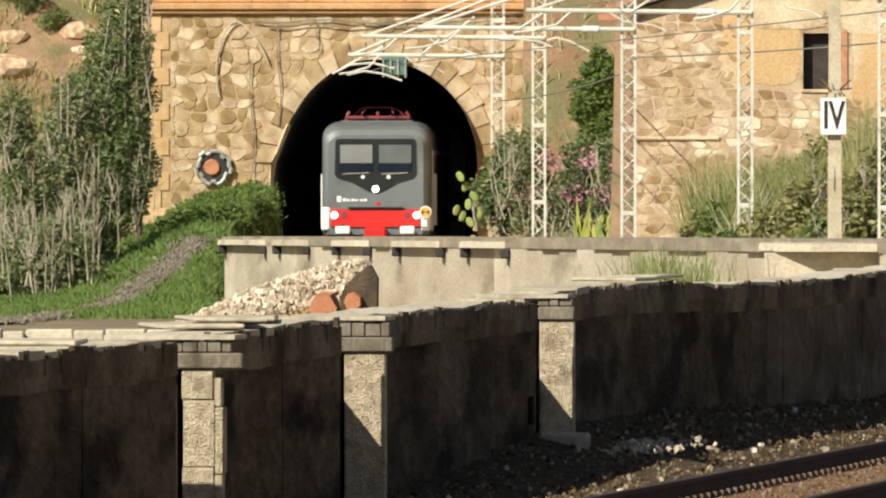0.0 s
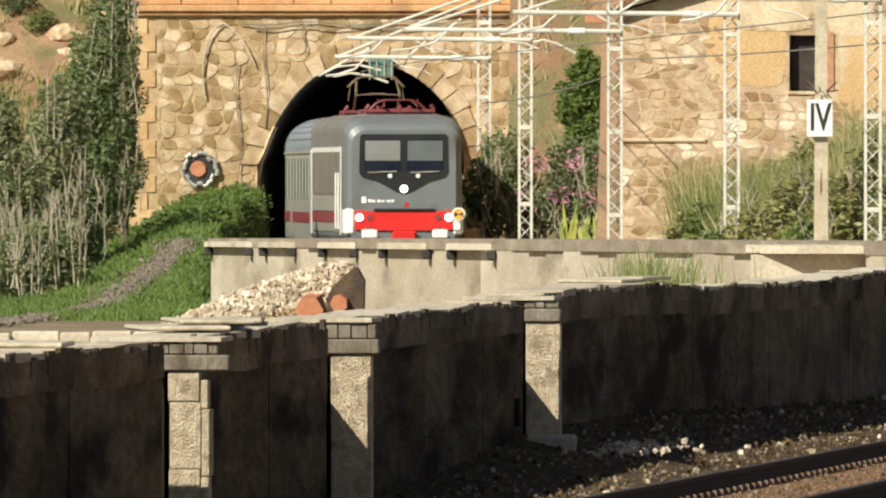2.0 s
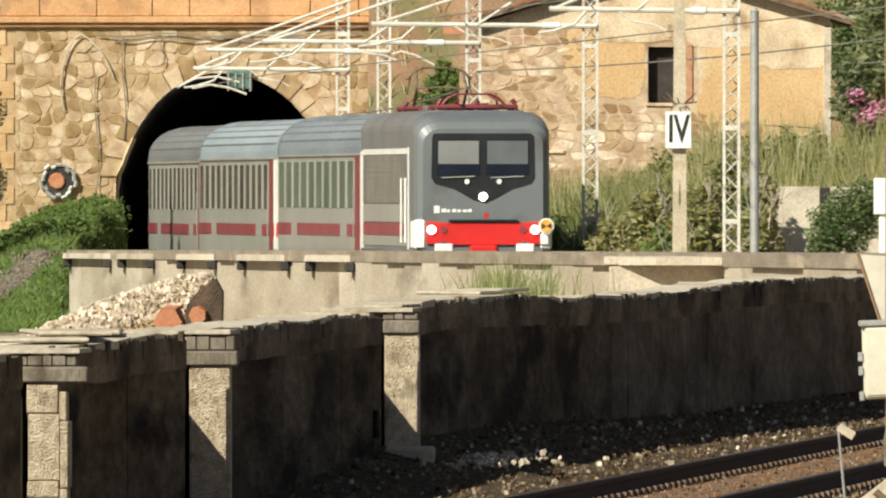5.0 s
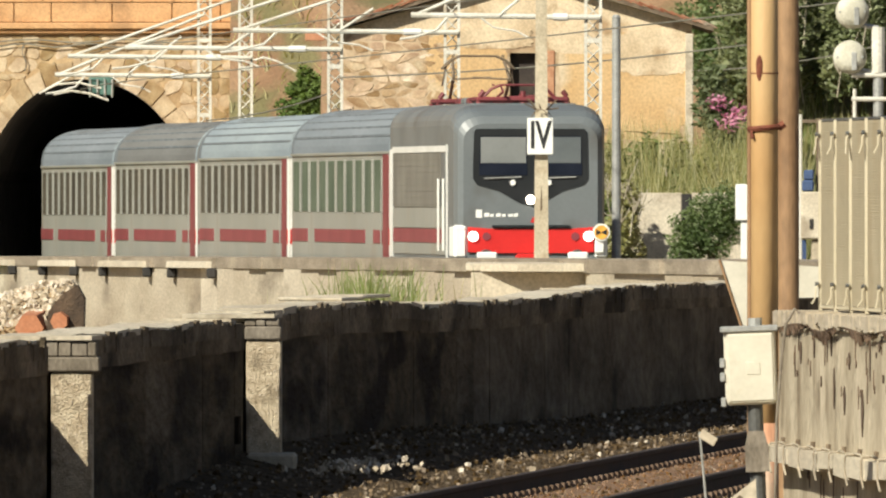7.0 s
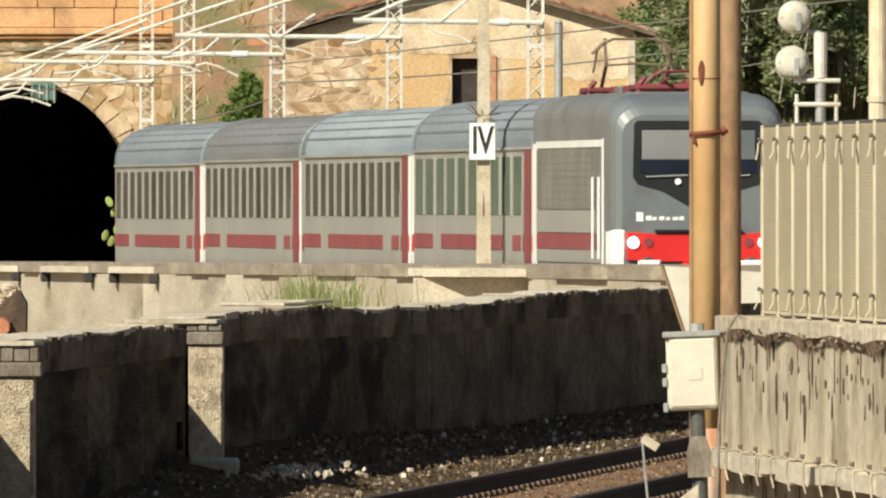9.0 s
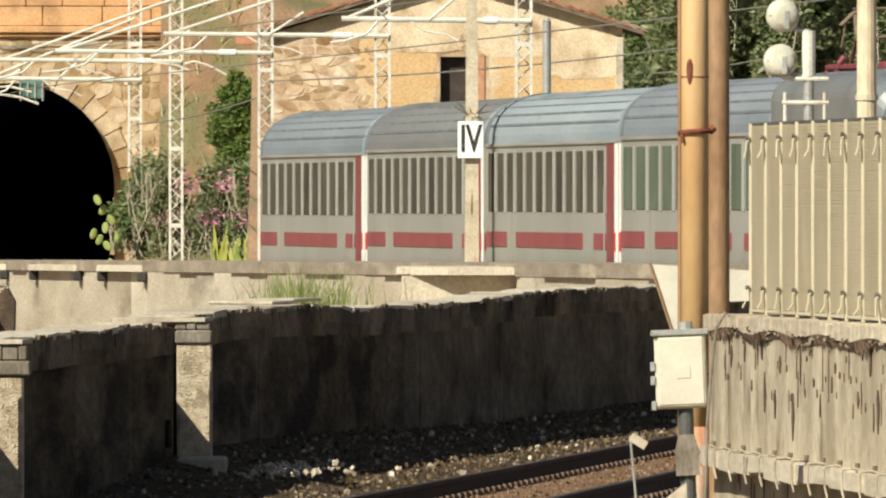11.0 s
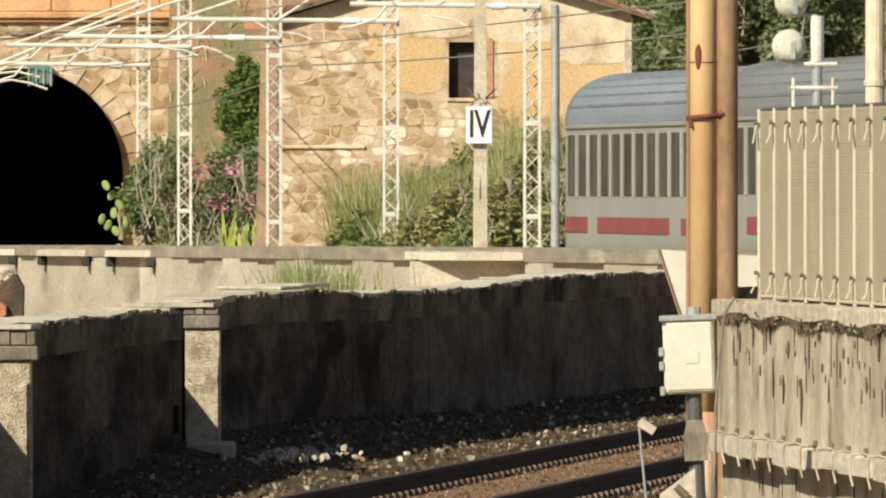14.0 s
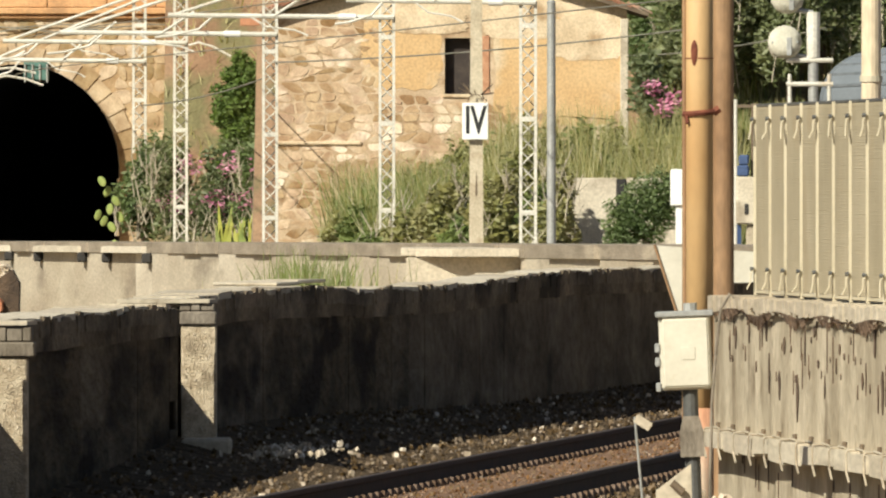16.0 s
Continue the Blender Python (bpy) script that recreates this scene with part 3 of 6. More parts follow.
link("track_bed_near", loft([[(near_x(y) + 0.12, y, -0.171), (near_x(y) + 0.14, y, -0.15), (near_x(y) + 1.36, y, -0.15), (near_x(y) + 1.38, y, -0.171)] for y in (60, 120, 180, 240, 300)]), RUSTY_BED, None, "rust-stained sandy bed between the rails", category="track bed", kind="structure")


def bed_z(o, y):
    """The ballast, banked up against the foot of the old wall, o metres from the nearer rail."""
    f = float(np.interp(y, (60, 142, 157, 166, 190, 240), (-0.16, -0.13, 0.22, 0.22, 0.06, -0.02)))
    k = min(1.0, max(0.0, (-0.35 - o) / 1.75))
    return -0.17 + (f + 0.17) * k ** 1.15


BED_OUT = (-2.5, -2.1, -1.7, -1.35, -1.0, -0.65, -0.35)
bed = loft([[(near_x(y) + o, y, bed_z(o, y) + 0.02 * noise.noise((o * 3, y * 0.7, 1.0)) * (o < -0.5)) for o in BED_OUT] + [(near_x(y) + 2.0, y, -0.17), (near_x(y) + 2.7, y, -0.34), (near_x(y) + 0.5, y, -0.7)] for y in [60, 90, 110] + list(range(120, 240, 2)) + [260, 300]])
link("ballast_bed_near", bed, BALLAST_BED, None, "brown ballast bed under the near track", category="ballast", kind="structure")
bed = loft([[(line_at(y)[0] - 1.7, y, line_at(y)[3] - 0.2), (line_at(y)[0] + 1.7, y, line_at(y)[3] - 0.2), (line_at(y)[0] + 2.6, y, line_at(y)[3] - 0.75), (line_at(y)[0] - 2.6, y, line_at(y)[3] - 0.75)] for y in range(620, 245, -15)])
link("ballast_bed_main", bed, BALLAST_BED, None, "ballast bed under the main track", category="ballast", kind="structure")


# ---- the old dock wall with buttresses, in its own shade ----
TOP_Y = (100, 127.71, 127.72, 133.5, 138.7, 143.3, 154.4, 158.7, 164, 168.7, 172, 179, 186, 194, 201, 211, 240)
TOP_Z = (1.13, 1.135, 1.155, 1.165, 1.20, 1.215, 1.245, 1.305, 1.315, 1.30, 1.265, 1.245, 1.238, 1.29, 1.295, 1.262, 1.245)


def wall_top(y):
    """The old wall has settled unevenly."""
    return float(np.interp(y, TOP_Y, TOP_Z)) + 0.006 * math.sin(y * 1.3)


BUTTRESSES = ((127.7, 0.937, 0.268, 0.38, 0.40, -0.137), (138.5, 0.951, 0.29, 1.15, 0.343, -0.03), (154.1, 1.064, 0.275, 1.15, 0.275, -0.012))
SIX = [(0, 1, 5, 4), (1, 2, 6, 5), (2, 3, 7, 6), (0, 4, 7, 3), (0, 3, 2, 1), (4, 5, 6, 7)]


def along(root, name, mat, y0, y1, out0, out1, z0, z1, skew=0.0):
    """A block of the wall from y0 to y1; out0, out1 from its face; z1 may be one height or two."""
    za, zb = z1 if isinstance(z1, tuple) else (z1, z1)
    verts = []
    for y, zt, lo in ((y0, za, z0), (y1, zb, z0 + skew)):
        x = wall_x(y)
        verts += [(x + out1, y, lo), (x + out1, y, zt), (x + out0, y, zt), (x + out0, y, lo)]
    return raw(name, verts, SIX, mat, root)


def dock_wall():
    root = tagged(new("wall_dock"), "old concrete dock wall with buttresses and ragged coping", "wall", kind="structure")
    rnd = random.Random(11)
    runs = [(100.0, 128.3), (128.9, 139.1), (139.7, 154.7), (155.3, 240.5)]
    for y0, y1 in runs:
        y = y0
        while y < y1 - (0.65 if y1 < 200 else 0.01):  # core behind the boards
            d = min(4.0, y1 - y)
            if y1 < 200:
                d = min(d, max(0.5, y1 - 0.62 - y))
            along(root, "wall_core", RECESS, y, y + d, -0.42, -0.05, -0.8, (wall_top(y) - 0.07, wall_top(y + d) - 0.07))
            y += d
        y = y0
        while y < y1 - 0.05:                          # board-marked panels, some split or spalled
            d = min(rnd.uniform(1.3, 4.6), y1 - y)
            out = rnd.uniform(0.0, 0.010)
            back = -0.012 if y == y0 or (y + d > y1 - 0.7 and y1 < 200) else -0.05
            top = (wall_top(y) - 0.20, wall_top(y + d) - 0.20)
            pick = rnd.random()
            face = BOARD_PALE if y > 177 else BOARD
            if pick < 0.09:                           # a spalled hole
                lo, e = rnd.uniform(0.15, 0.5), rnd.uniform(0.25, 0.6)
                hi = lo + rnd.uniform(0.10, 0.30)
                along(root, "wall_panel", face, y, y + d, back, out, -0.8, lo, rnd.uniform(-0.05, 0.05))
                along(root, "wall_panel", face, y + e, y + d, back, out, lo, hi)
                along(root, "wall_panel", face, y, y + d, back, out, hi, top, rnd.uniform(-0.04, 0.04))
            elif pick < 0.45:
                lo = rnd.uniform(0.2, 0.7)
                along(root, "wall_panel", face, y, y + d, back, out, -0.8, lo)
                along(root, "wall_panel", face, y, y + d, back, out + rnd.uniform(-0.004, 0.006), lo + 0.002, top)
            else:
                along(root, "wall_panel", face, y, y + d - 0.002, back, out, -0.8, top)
            y += d
        y = y0
        while y < y1 - 0.05:                          # the cast edge beam, chipped along its foot
            d = min(rnd.uniform(1.0, 3.0), y1 - y)
            lo = wall_top(y) - 0.25 - rnd.uniform(0, 0.012)
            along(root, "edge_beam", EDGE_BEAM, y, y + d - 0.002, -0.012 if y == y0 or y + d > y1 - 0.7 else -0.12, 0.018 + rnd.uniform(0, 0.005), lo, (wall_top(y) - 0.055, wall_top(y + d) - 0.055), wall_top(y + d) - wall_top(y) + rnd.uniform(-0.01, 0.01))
            y += d
        y = y0
        end = y1 - (0.62 if y1 < 200 else 0.0)
        while y < end - 0.1:                          # uneven coping slabs
            d = min(rnd.uniform(0.9, 2.4), end - y)
            z = wall_top(y)
            along(root, "coping_slab", CONC_PALE, y, y + d - 0.03, -1.5 if y < 127 else -0.52, rnd.uniform(0.0, 0.014), z - 0.053, (z + rnd.uniform(-0.016, 0.010), wall_top(y + d) + rnd.uniform(-0.016, 0.010)))
            y += d
        y = y0
        verts, faces = [], []
        while y < y1 - 0.2:                           # spalled dark lips standing along the edge
            d = rnd.uniform(0.08, 0.55)
            if rnd.random() < 0.8 and y + d < y1:
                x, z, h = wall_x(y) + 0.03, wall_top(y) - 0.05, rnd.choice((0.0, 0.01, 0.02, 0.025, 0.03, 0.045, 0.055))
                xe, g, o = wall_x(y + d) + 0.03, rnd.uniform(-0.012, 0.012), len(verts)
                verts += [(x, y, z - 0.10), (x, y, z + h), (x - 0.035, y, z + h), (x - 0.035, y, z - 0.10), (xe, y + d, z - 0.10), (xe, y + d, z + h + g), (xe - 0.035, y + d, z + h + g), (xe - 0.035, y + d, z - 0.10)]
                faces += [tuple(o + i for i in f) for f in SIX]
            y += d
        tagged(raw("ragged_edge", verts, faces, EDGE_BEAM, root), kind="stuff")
    for k, (q, top, w, back, cap, cap0) in enumerate(BUTTRESSES):
        y = q + 1.0
        x = wall_x(y)
        # panel added behind the gap; its height sets the shade on the buttress
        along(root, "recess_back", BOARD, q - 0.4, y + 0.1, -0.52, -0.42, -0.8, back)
        if k == 0:                                    # cracked, in three lifts
            zs = (-0.8, 0.305, 0.745, top)
            for z0, z1, d in zip(zs, zs[1:], (0.0, 0.006, -0.004)):
                part("buttress", boxed((x + 0.005 + d, y - 0.03 + d, z0), (x + w * 0.78 + d, y + 0.5, z1 - 0.004), 0.006), CONC_ROUGH, root)
                part("buttress_edge", boxed((x + w * 0.79 + d, y - 0.02, z0 - 0.05), (x + w + d * 2, y + 0.5, z1 - 0.054), 0.008), CONC_ROUGH, root)
        else:
            bm = boxed((x, y - 0.03, -0.6), (x + w, y + 0.5, top), 0.012)
            part("buttress", bm, CONC_ROUGH, root)
            spots = [(x + rnd.uniform(0.01, w - 0.01), y - 0.030, rnd.uniform(0.0, top - 0.02)) for _ in range(170)]
            chips("aggregate", spots, 0.0065, RUBBLE_CHIP, 50 + k, "", "", root)
            part("bedding_stone", boxed((x + 0.1, y - 0.04, top + 0.001), (x + w - 0.02, y + 0.2, top + 0.03), 0.012), RUBBLE_CHIP, root)
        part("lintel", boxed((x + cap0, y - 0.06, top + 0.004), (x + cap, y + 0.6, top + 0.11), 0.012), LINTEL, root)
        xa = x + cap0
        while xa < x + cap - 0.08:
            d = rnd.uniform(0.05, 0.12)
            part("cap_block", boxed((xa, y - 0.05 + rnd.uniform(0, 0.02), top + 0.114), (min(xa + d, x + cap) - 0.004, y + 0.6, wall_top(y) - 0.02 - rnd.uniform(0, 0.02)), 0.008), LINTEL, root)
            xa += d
        along(root, "coping_slab", CONC_PALE, y - 0.06, y + 0.7, -0.5, cap - 0.05, wall_top(y) - 0.018, wall_top(y) + 0.012)
    x = wall_x(154.8)
    part("footing", boxed((x + 0.03, 154.4, -0.5), (x + 0.42, 155.4, 0.185), 0.02), CONCRETE, root)
    return root


dock_wall()


# the filled ground behind the wall, edged with a row of stones
deck = loft([[(-9.5, y, -0.35), (-9.5, y, 0.93), (wall_x(y) - 1.9, y, 0.93 + 0.012 * math.sin(y)), (wall_x(y) - 1.25, y, 0.92), (wall_x(y) - 1.25, y, -0.35)] for y in range(100, 156, 5)])
link("dock_ground", deck, DIRT, None, "bare trodden earth behind the dock wall", category="ground", kind="structure")
edging = random.Random(61)
xe = -8.6
while xe < -3.9:
    d = edging.uniform(0.16, 0.42)
    link("edging_stone", boxed((xe, 154.4 + edging.uniform(-0.1, 0.1), 0.90), (xe + d - 0.012, 154.9, 0.985 + edging.uniform(0, 0.035)), 0.012), CONC_PALE if edging.random() < 0.8 else TERRACOTTA, None, "pale edging stone set in the bare earth", category="edging stone", group="edging stones")
    xe += d


# ---- the train ----
def coach_section(y, half=1.41, bottom=0.55, eave=3.07, top=4.02):
    pts = [(half - 0.12, y, bottom), (half, y, bottom + 0.25), (half, y, eave)]
    for i in range(1, 28):
        a = math.pi * i / 28
        pts.append((half * math.copysign(abs(math.cos(a)) ** 0.8, math.cos(a)), y, eave + (top - eave) * math.sin(a) ** 0.8))
    return pts + [(-half, y, eave), (-half, y, bottom + 0.25), (-half + 0.12, y, bottom)]


def wheel_mesh():
    bm = bmesh.new()
    rod(bm, (-0.79, 0, 0), (-0.66, 0, 0), 0.45, sides=20)
    rod(bm, (0.66, 0, 0), (0.79, 0, 0), 0.45, sides=20)
    rod(bm, (-0.7, 0, 0), (0.7, 0, 0), 0.08)
    return bm


def coach(roof_mat, glass, windows, white_end, label):
    """A passenger coach, its leading end at y = 0 and its tail at y = 26.15."""
    root = thing("passenger_coach", Matrix(), label, "railway coach", "coaches of the train")
    L = 26.15
    eave = 3.07
    low = [(1.29, 0.55), (1.41, 0.8), (1.41, eave), (-1.41, eave), (-1.41, 0.8), (-1.29, 0.55)]
    part("body", loft([[(x, y, z) for x, z in low] for y in (0.0, L)]), COACH_GREY, root)
    roof = [[(p[0] * 1.003, y, p[2]) for p in coach_section(y) if p[2] >= eave - 0.001] for y in (0.0, L)]
    part("roof", loft(roof), roof_mat, root, smooth=False)
    for deg in (17, 29, 41, 54):                       # ribs along the roof
        a = radians(deg)
        x, z = 1.414 * math.cos(a) ** 0.8, eave + (4.02 - eave) * math.sin(a) ** 0.8
        for s in (-1, 1):
            part("roof_rib", boxed((s * x - 0.02, 0.05, z - 0.03), (s * x + 0.02, L - 0.05, z + 0.012)), ROOF_RIB, root)
    for y in (0.0, L - 0.5):
        band = [[(p[0] * 1.012, yy, eave + (p[2] - eave) * 1.012) for p in coach_section(yy) if p[2] >= eave - 0.001] for yy in (y + 0.01, y + 0.49)]
        part("roof_end", loft(band), ROOF_RIB if y else ROOF_PALE, root, smooth=False)
    part("gutter", boxed((-1.45, 0.05, eave - 0.03), (-1.41, L - 0.05, eave + 0.02)), COACH_GREY, root)
    a, b = 2.0, L - 0.35
    step = (b - a) / windows
    for side in (-1, 1):
        for k in range(windows):
            y0 = a + k * step + 0.24
            y1 = a + (k + 1) * step - 0.22
            w = part("window", boxed((side * 1.405, y0, 1.86) if side > 0 else (-1.425, y0, 1.86), (1.425, y1, 2.92) if side > 0 else (-1.405, y1, 2.92), 0.008), glass, root)
            if side < 0:
                part("window_frame", boxed((-1.45, y0 - 0.16, 1.84), (-1.407, y0 - 0.02, 2.94), 0.01), COACH_GREY, w)
        for y0, y1 in ((0.4, 4.4), (6.6, 19.8), (21.8, L - 0.05)):
            part("red_band", boxed((-1.428, y0, 1.23), (-1.406, y1, 1.50)) if side < 0 else boxed((1.406, y0, 1.23), (1.428, y1, 1.50)), COACH_RED, root)
        for y0 in (0.35,):
            d = part("door", boxed((-1.44, y0, 0.75) if side < 0 else (1.405, y0, 0.75), (-1.405, y0 + 1.5, 3.04) if side < 0 else (1.44, y0 + 1.5, 3.04), 0.01), COACH_DOOR, root, "dull red entrance door")
            part("handrail", rodded((side * 1.465, y0 + 1.6, 1.2), (side * 1.465, y0 + 1.6, 2.3), 0.015), COACH_GREY, d)
        # added strip stands in for the sunlit end wall between coaches
        part("corner_strip", boxed((-1.445, 0.01, 0.9) if side < 0 else (1.405, 0.01, 0.9), (-1.405, 0.33 if white_end else 0.18, 3.03) if side < 0 else (1.445, 0.33 if white_end else 0.18, 3.03)), COACH_WHITE, root, "white strip standing in for the lit end wall")
        part("corner_band", boxed((-1.452, 0.012, 1.2) if side < 0 else (1.446, 0.012, 1.2), (-1.446, 0.325 if white_end else 0.175, 1.52) if side < 0 else (1.452, 0.325 if white_end else 0.175, 1.52)), LOCO_RED, root)
    end = COACH_WHITE if white_end else COACH_GREY
    part("end_panel", prism([(1.40, 0.62), (1.40, 3.03), (-1.40, 3.03), (-1.40, 0.62)], -0.03, -0.002), end, root, "pale end wall")
    part("end_band", prism([(1.38, 1.2), (1.38, 1.52), (-1.40, 1.52), (-1.40, 1.2)], -0.04, -0.032), LOCO_RED if white_end else COACH_RED, root)
    part("tail_panel", prism([(1.40, 0.62), (1.40, 3.03), (-1.40, 3.03), (-1.40, 0.62)], L + 0.002, L + 0.03), COACH_GREY, root)
    part("gangway", boxed((-0.6, -0.2, 1.1), (0.6, -0.045, 3.2), 0.04), UNDER, root)
    part("gangway", boxed((-0.6, L + 0.035, 1.1), (0.6, L + 0.2, 3.2), 0.04), UNDER, root)
    part("underframe", boxed((-1.2, 0.4, 0.45), (1.2, L - 0.4, 0.6)), UNDER, root)
    for yc in (3.6, L - 3.6):
        bg = part("bogie", boxed((-1.05, yc - 1.7, 0.35), (1.05, yc + 1.7, 0.56), 0.05), UNDER, root)
        for dy in (-1.2, 1.2):
            part("wheelset", wheel_mesh(), UNDER, bg, at=pose(0, yc + dy, 0.452))
    return root


def loco_section(y, half, bottom, top, corner):
    pts = []
    for cx, cz, a0 in ((half - corner, top - corner * 0.8, 0), (-half + corner, top - corner * 0.8, 90), ):
        for i in range(7):
            a = radians(a0 + 15 * i)
            pts.append((cx + corner * math.cos(a), y, cz + corner * 0.8 * math.sin(a)))
    return [(half - 0.05, y, bottom), (half, y, bottom + 0.12)] + pts + [(-half, y, bottom + 0.12), (-half + 0.05, y, bottom)]


def pantograph(bm, y, up):
    """Two folded or raised arms with a collector head."""
    for s in (-0.55, 0.55):
        if up:
            rod(bm, (s, y + 0.9, 4.05), (s * 1.02, y - 0.25, 4.48), 0.035)
            rod(bm, (s * 1.02, y - 0.25, 4.48), (s * 0.92, y + 0.6, 4.90), 0.03)
            rod(bm, (s * 1.3, y + 0.6, 4.35), (s * 1.18, y + 0.5, 4.75), 0.02)
            rod(bm, (s * 1.02, y - 0.25, 4.48), (-s * 0.3, y - 0.2, 4.52), 0.018)
        else:
            rod(bm, (s, y + 0.9, 3.95), (s * 0.75, y - 0.6, 4.18), 0.025)
            rod(bm, (s * 0.75, y - 0.6, 4.18), (s * 0.62, y + 0.7, 4.3), 0.02)
    z = 4.95 if up else 4.32
    for yy in (y + 0.45, y + 0.8):
        last = None
        for k in range(9):
            x = -0.72 + 0.18 * k
            p = (x, yy, z - 0.30 * max(0, abs(x) / 0.72 - 0.6) ** 1.2 * 2.6)
            if last:
                rod(bm, last, p, 0.024, sides=6)
            last = p
    for s in (-0.5, 0, 0.5):
        rod(bm, (s, y + 0.45, z), (s, y + 0.8, z), 0.018, sides=6)
    return bm


def locomotive():
    """An electric locomotive, its front face at y = 0 and its tail at y = 15.4."""
    root = thing("locomotive", Matrix(), "dark grey electric locomotive with red nose band and lit headlamps", "locomotive")
    L = 15.4
    secs = [loco_section(0.0, 1.30, 0.85, 3.56, 0.42), loco_section(0.10, 1.40, 0.83, 3.70, 0.44), loco_section(0.35, 1.465, 0.8, 3.80, 0.46),
            loco_section(1.0, 1.48, 0.8, 3.93, 0.50), loco_section(L, 1.48, 0.8, 3.93, 0.50)]
    part("body", loft(secs), RAIL_GREY, root, smooth=False)
    # black windscreen mask with its pointed chin
    mask = [(-1.10, 3.40), (-1.04, 3.46), (1.04, 3.46), (1.10, 3.40), (1.12, 2.50), (1.04, 2.38), (0.62, 2.26), (0.20, 2.02), (0.0, 1.97), (-0.20, 2.02), (-0.62, 2.26), (-1.04, 2.38), (-1.12, 2.50)]
    m = part("windscreen_mask", prism(mask, -0.02, 0.03), LOCO_BLACK, root, "black windscreen surround")
    for x0, x1 in ((-1.0, -0.06), (0.06, 1.0)):
        part("windscreen", prism([(x0, 2.56), (x0 + 0.02, 3.32), (x1 - 0.02, 3.32), (x1, 2.56)], -0.032, -0.021), GLASS, m, "sky-reflecting windscreen")
        part("sun_blind", prism([(x0 + 0.03, 2.80), (x0 + 0.03, 3.30), (x1 - 0.03, 3.30), (x1 - 0.03, 2.80)], -0.037, -0.033), surf("pale_blind", (0.19, 0.20, 0.195), (0.24, 0.25, 0.245), 1.0, rough=0.3, bump=0, grain_mix=0.1) if x0 < 0 else surf("dim_blind", (0.10, 0.115, 0.12), (0.14, 0.155, 0.16), 1.0, rough=0.3, bump=0, grain_mix=0.1), m)
        part("wiper", rodded((x0 + 0.1, -0.05, 2.50), (x1 - 0.12, -0.05, 2.53), 0.014), GREY_STEEL, m)
        xc = (x0 + x1) / 2 * 0.66
        part("marker_lamp", rodded((xc, -0.06, 2.42), (xc, -0.02, 2.42), 0.055, sides=12), SIGN_WHITE, m)
    part("headlamp", rodded((0, -0.07, 2.09), (0, -0.015, 2.09), 0.09, sides=16), LAMP, m, "lit round headlamp")
    # red band across the nose
    rb = part("nose_band", prism([(-1.22, 1.08), (-1.22, 1.56), (-0.8, 1.53), (0.8, 1.53), (1.22, 1.56), (1.22, 1.08), (0.7, 1.06), (-0.7, 1.06)], -0.06, 0.2), LOCO_RED, root, "bright red nose band")
    for s in (-1, 1):
        part("side_lamp", rodded((s * 1.12, -0.11, 1.38), (s * 1.12, -0.055, 1.38), 0.10, sides=14), LAMP_SIDE, rb, "lit side headlamp")
        part("red_lamp", rodded((s * 0.86, -0.08, 1.38), (s * 0.86, -0.055, 1.38), 0.08, sides=12), COACH_RED, rb)
        bf = part("buffer", rodded((s * 0.88, -0.42, 1.02), (s * 0.88, 0.3, 1.02), 0.11, sides=12), DARK_STEEL, root)
        part("buffer_plate", boxed((s * 0.88 - 0.2, -0.5, 0.86), (s * 0.88 + 0.2, -0.43, 1.08), 0.03), SIGN_WHITE, bf, "white buffer face")
        part("corner_panel", boxed((s * 1.36 - 0.13, -0.04, 0.95), (s * 1.36 + 0.13, 1.1, 1.60), 0.05), SIGN_WHITE, root, "white corner panel")
        part("side_frame", boxed((s * 1.48 - 0.02, 1.55, 0.95), (s * 1.48 + 0.03, 1.75, 3.16)), COACH_WHITE, root)
        part("side_frame", boxed((s * 1.48 - 0.02, 14.6, 0.95), (s * 1.48 + 0.03, 15.3, 3.1)), COACH_WHITE, root)
        part("side_frame", boxed((s * 1.48 - 0.02, 1.76, 3.02), (s * 1.48 + 0.028, 14.59, 3.14)), COACH_WHITE, root)
        lv = part("louvre_panel", boxed((s * 1.48 - 0.02, 3.0, 1.95), (s * 1.48 + 0.016, 14.5, 3.0)), LOUVRE, root, "brown-grey louvred panel")
        for k in range(8):
            part("louvre", boxed((s * 1.49 - 0.015, 3.1, 2.0 + 0.125 * k), (s * 1.49 + 0.022, 14.4, 2.075 + 0.125 * k)), LOUVRE, lv)
        part("lower_panel", boxed((s * 1.48 - 0.02, 2.0, 1.54), (s * 1.48 + 0.012, 14.5, 1.93)), COACH_GREY, root)
        part("red_band", boxed((s * 1.48 - 0.02, 2.0, 1.25), (s * 1.48 + 0.014, 14.5, 1.52)), COACH_RED, root)
        part("lower_panel", boxed((s * 1.48 - 0.02, 2.0, 1.02), (s * 1.48 + 0.012, 14.5, 1.235)), COACH_GREY, root)
        part("cab_door", boxed((s * 1.48 - 0.02, 1.85, 1.2), (s * 1.48 + 0.018, 2.85, 3.0)), RAIL_GREY, root)
        for yy in (1.8, 2.95):
            part("handrail", rodded((s * 1.54, yy, 1.1), (s * 1.54, yy, 2.5), 0.025), COACH_WHITE, root)
    part("coupler", boxed((-0.3, -0.35, 0.7), (0.3, 0.3, 1.05), 0.05), LOCO_RED, root, "red coupler housing")
    part("nose_step", boxed((-0.75, -0.12, 1.56), (0.75, 0.02, 1.6)), LOCO_BLACK, root)
    # painted mark and lettering on the nose, too small to read
    part("painted_mark", prism([(-1.06, 1.74), (-1.06, 1.90), (-0.94, 1.90), (-0.94, 1.74)], -0.008, 0.01), SIGN_WHITE, root)
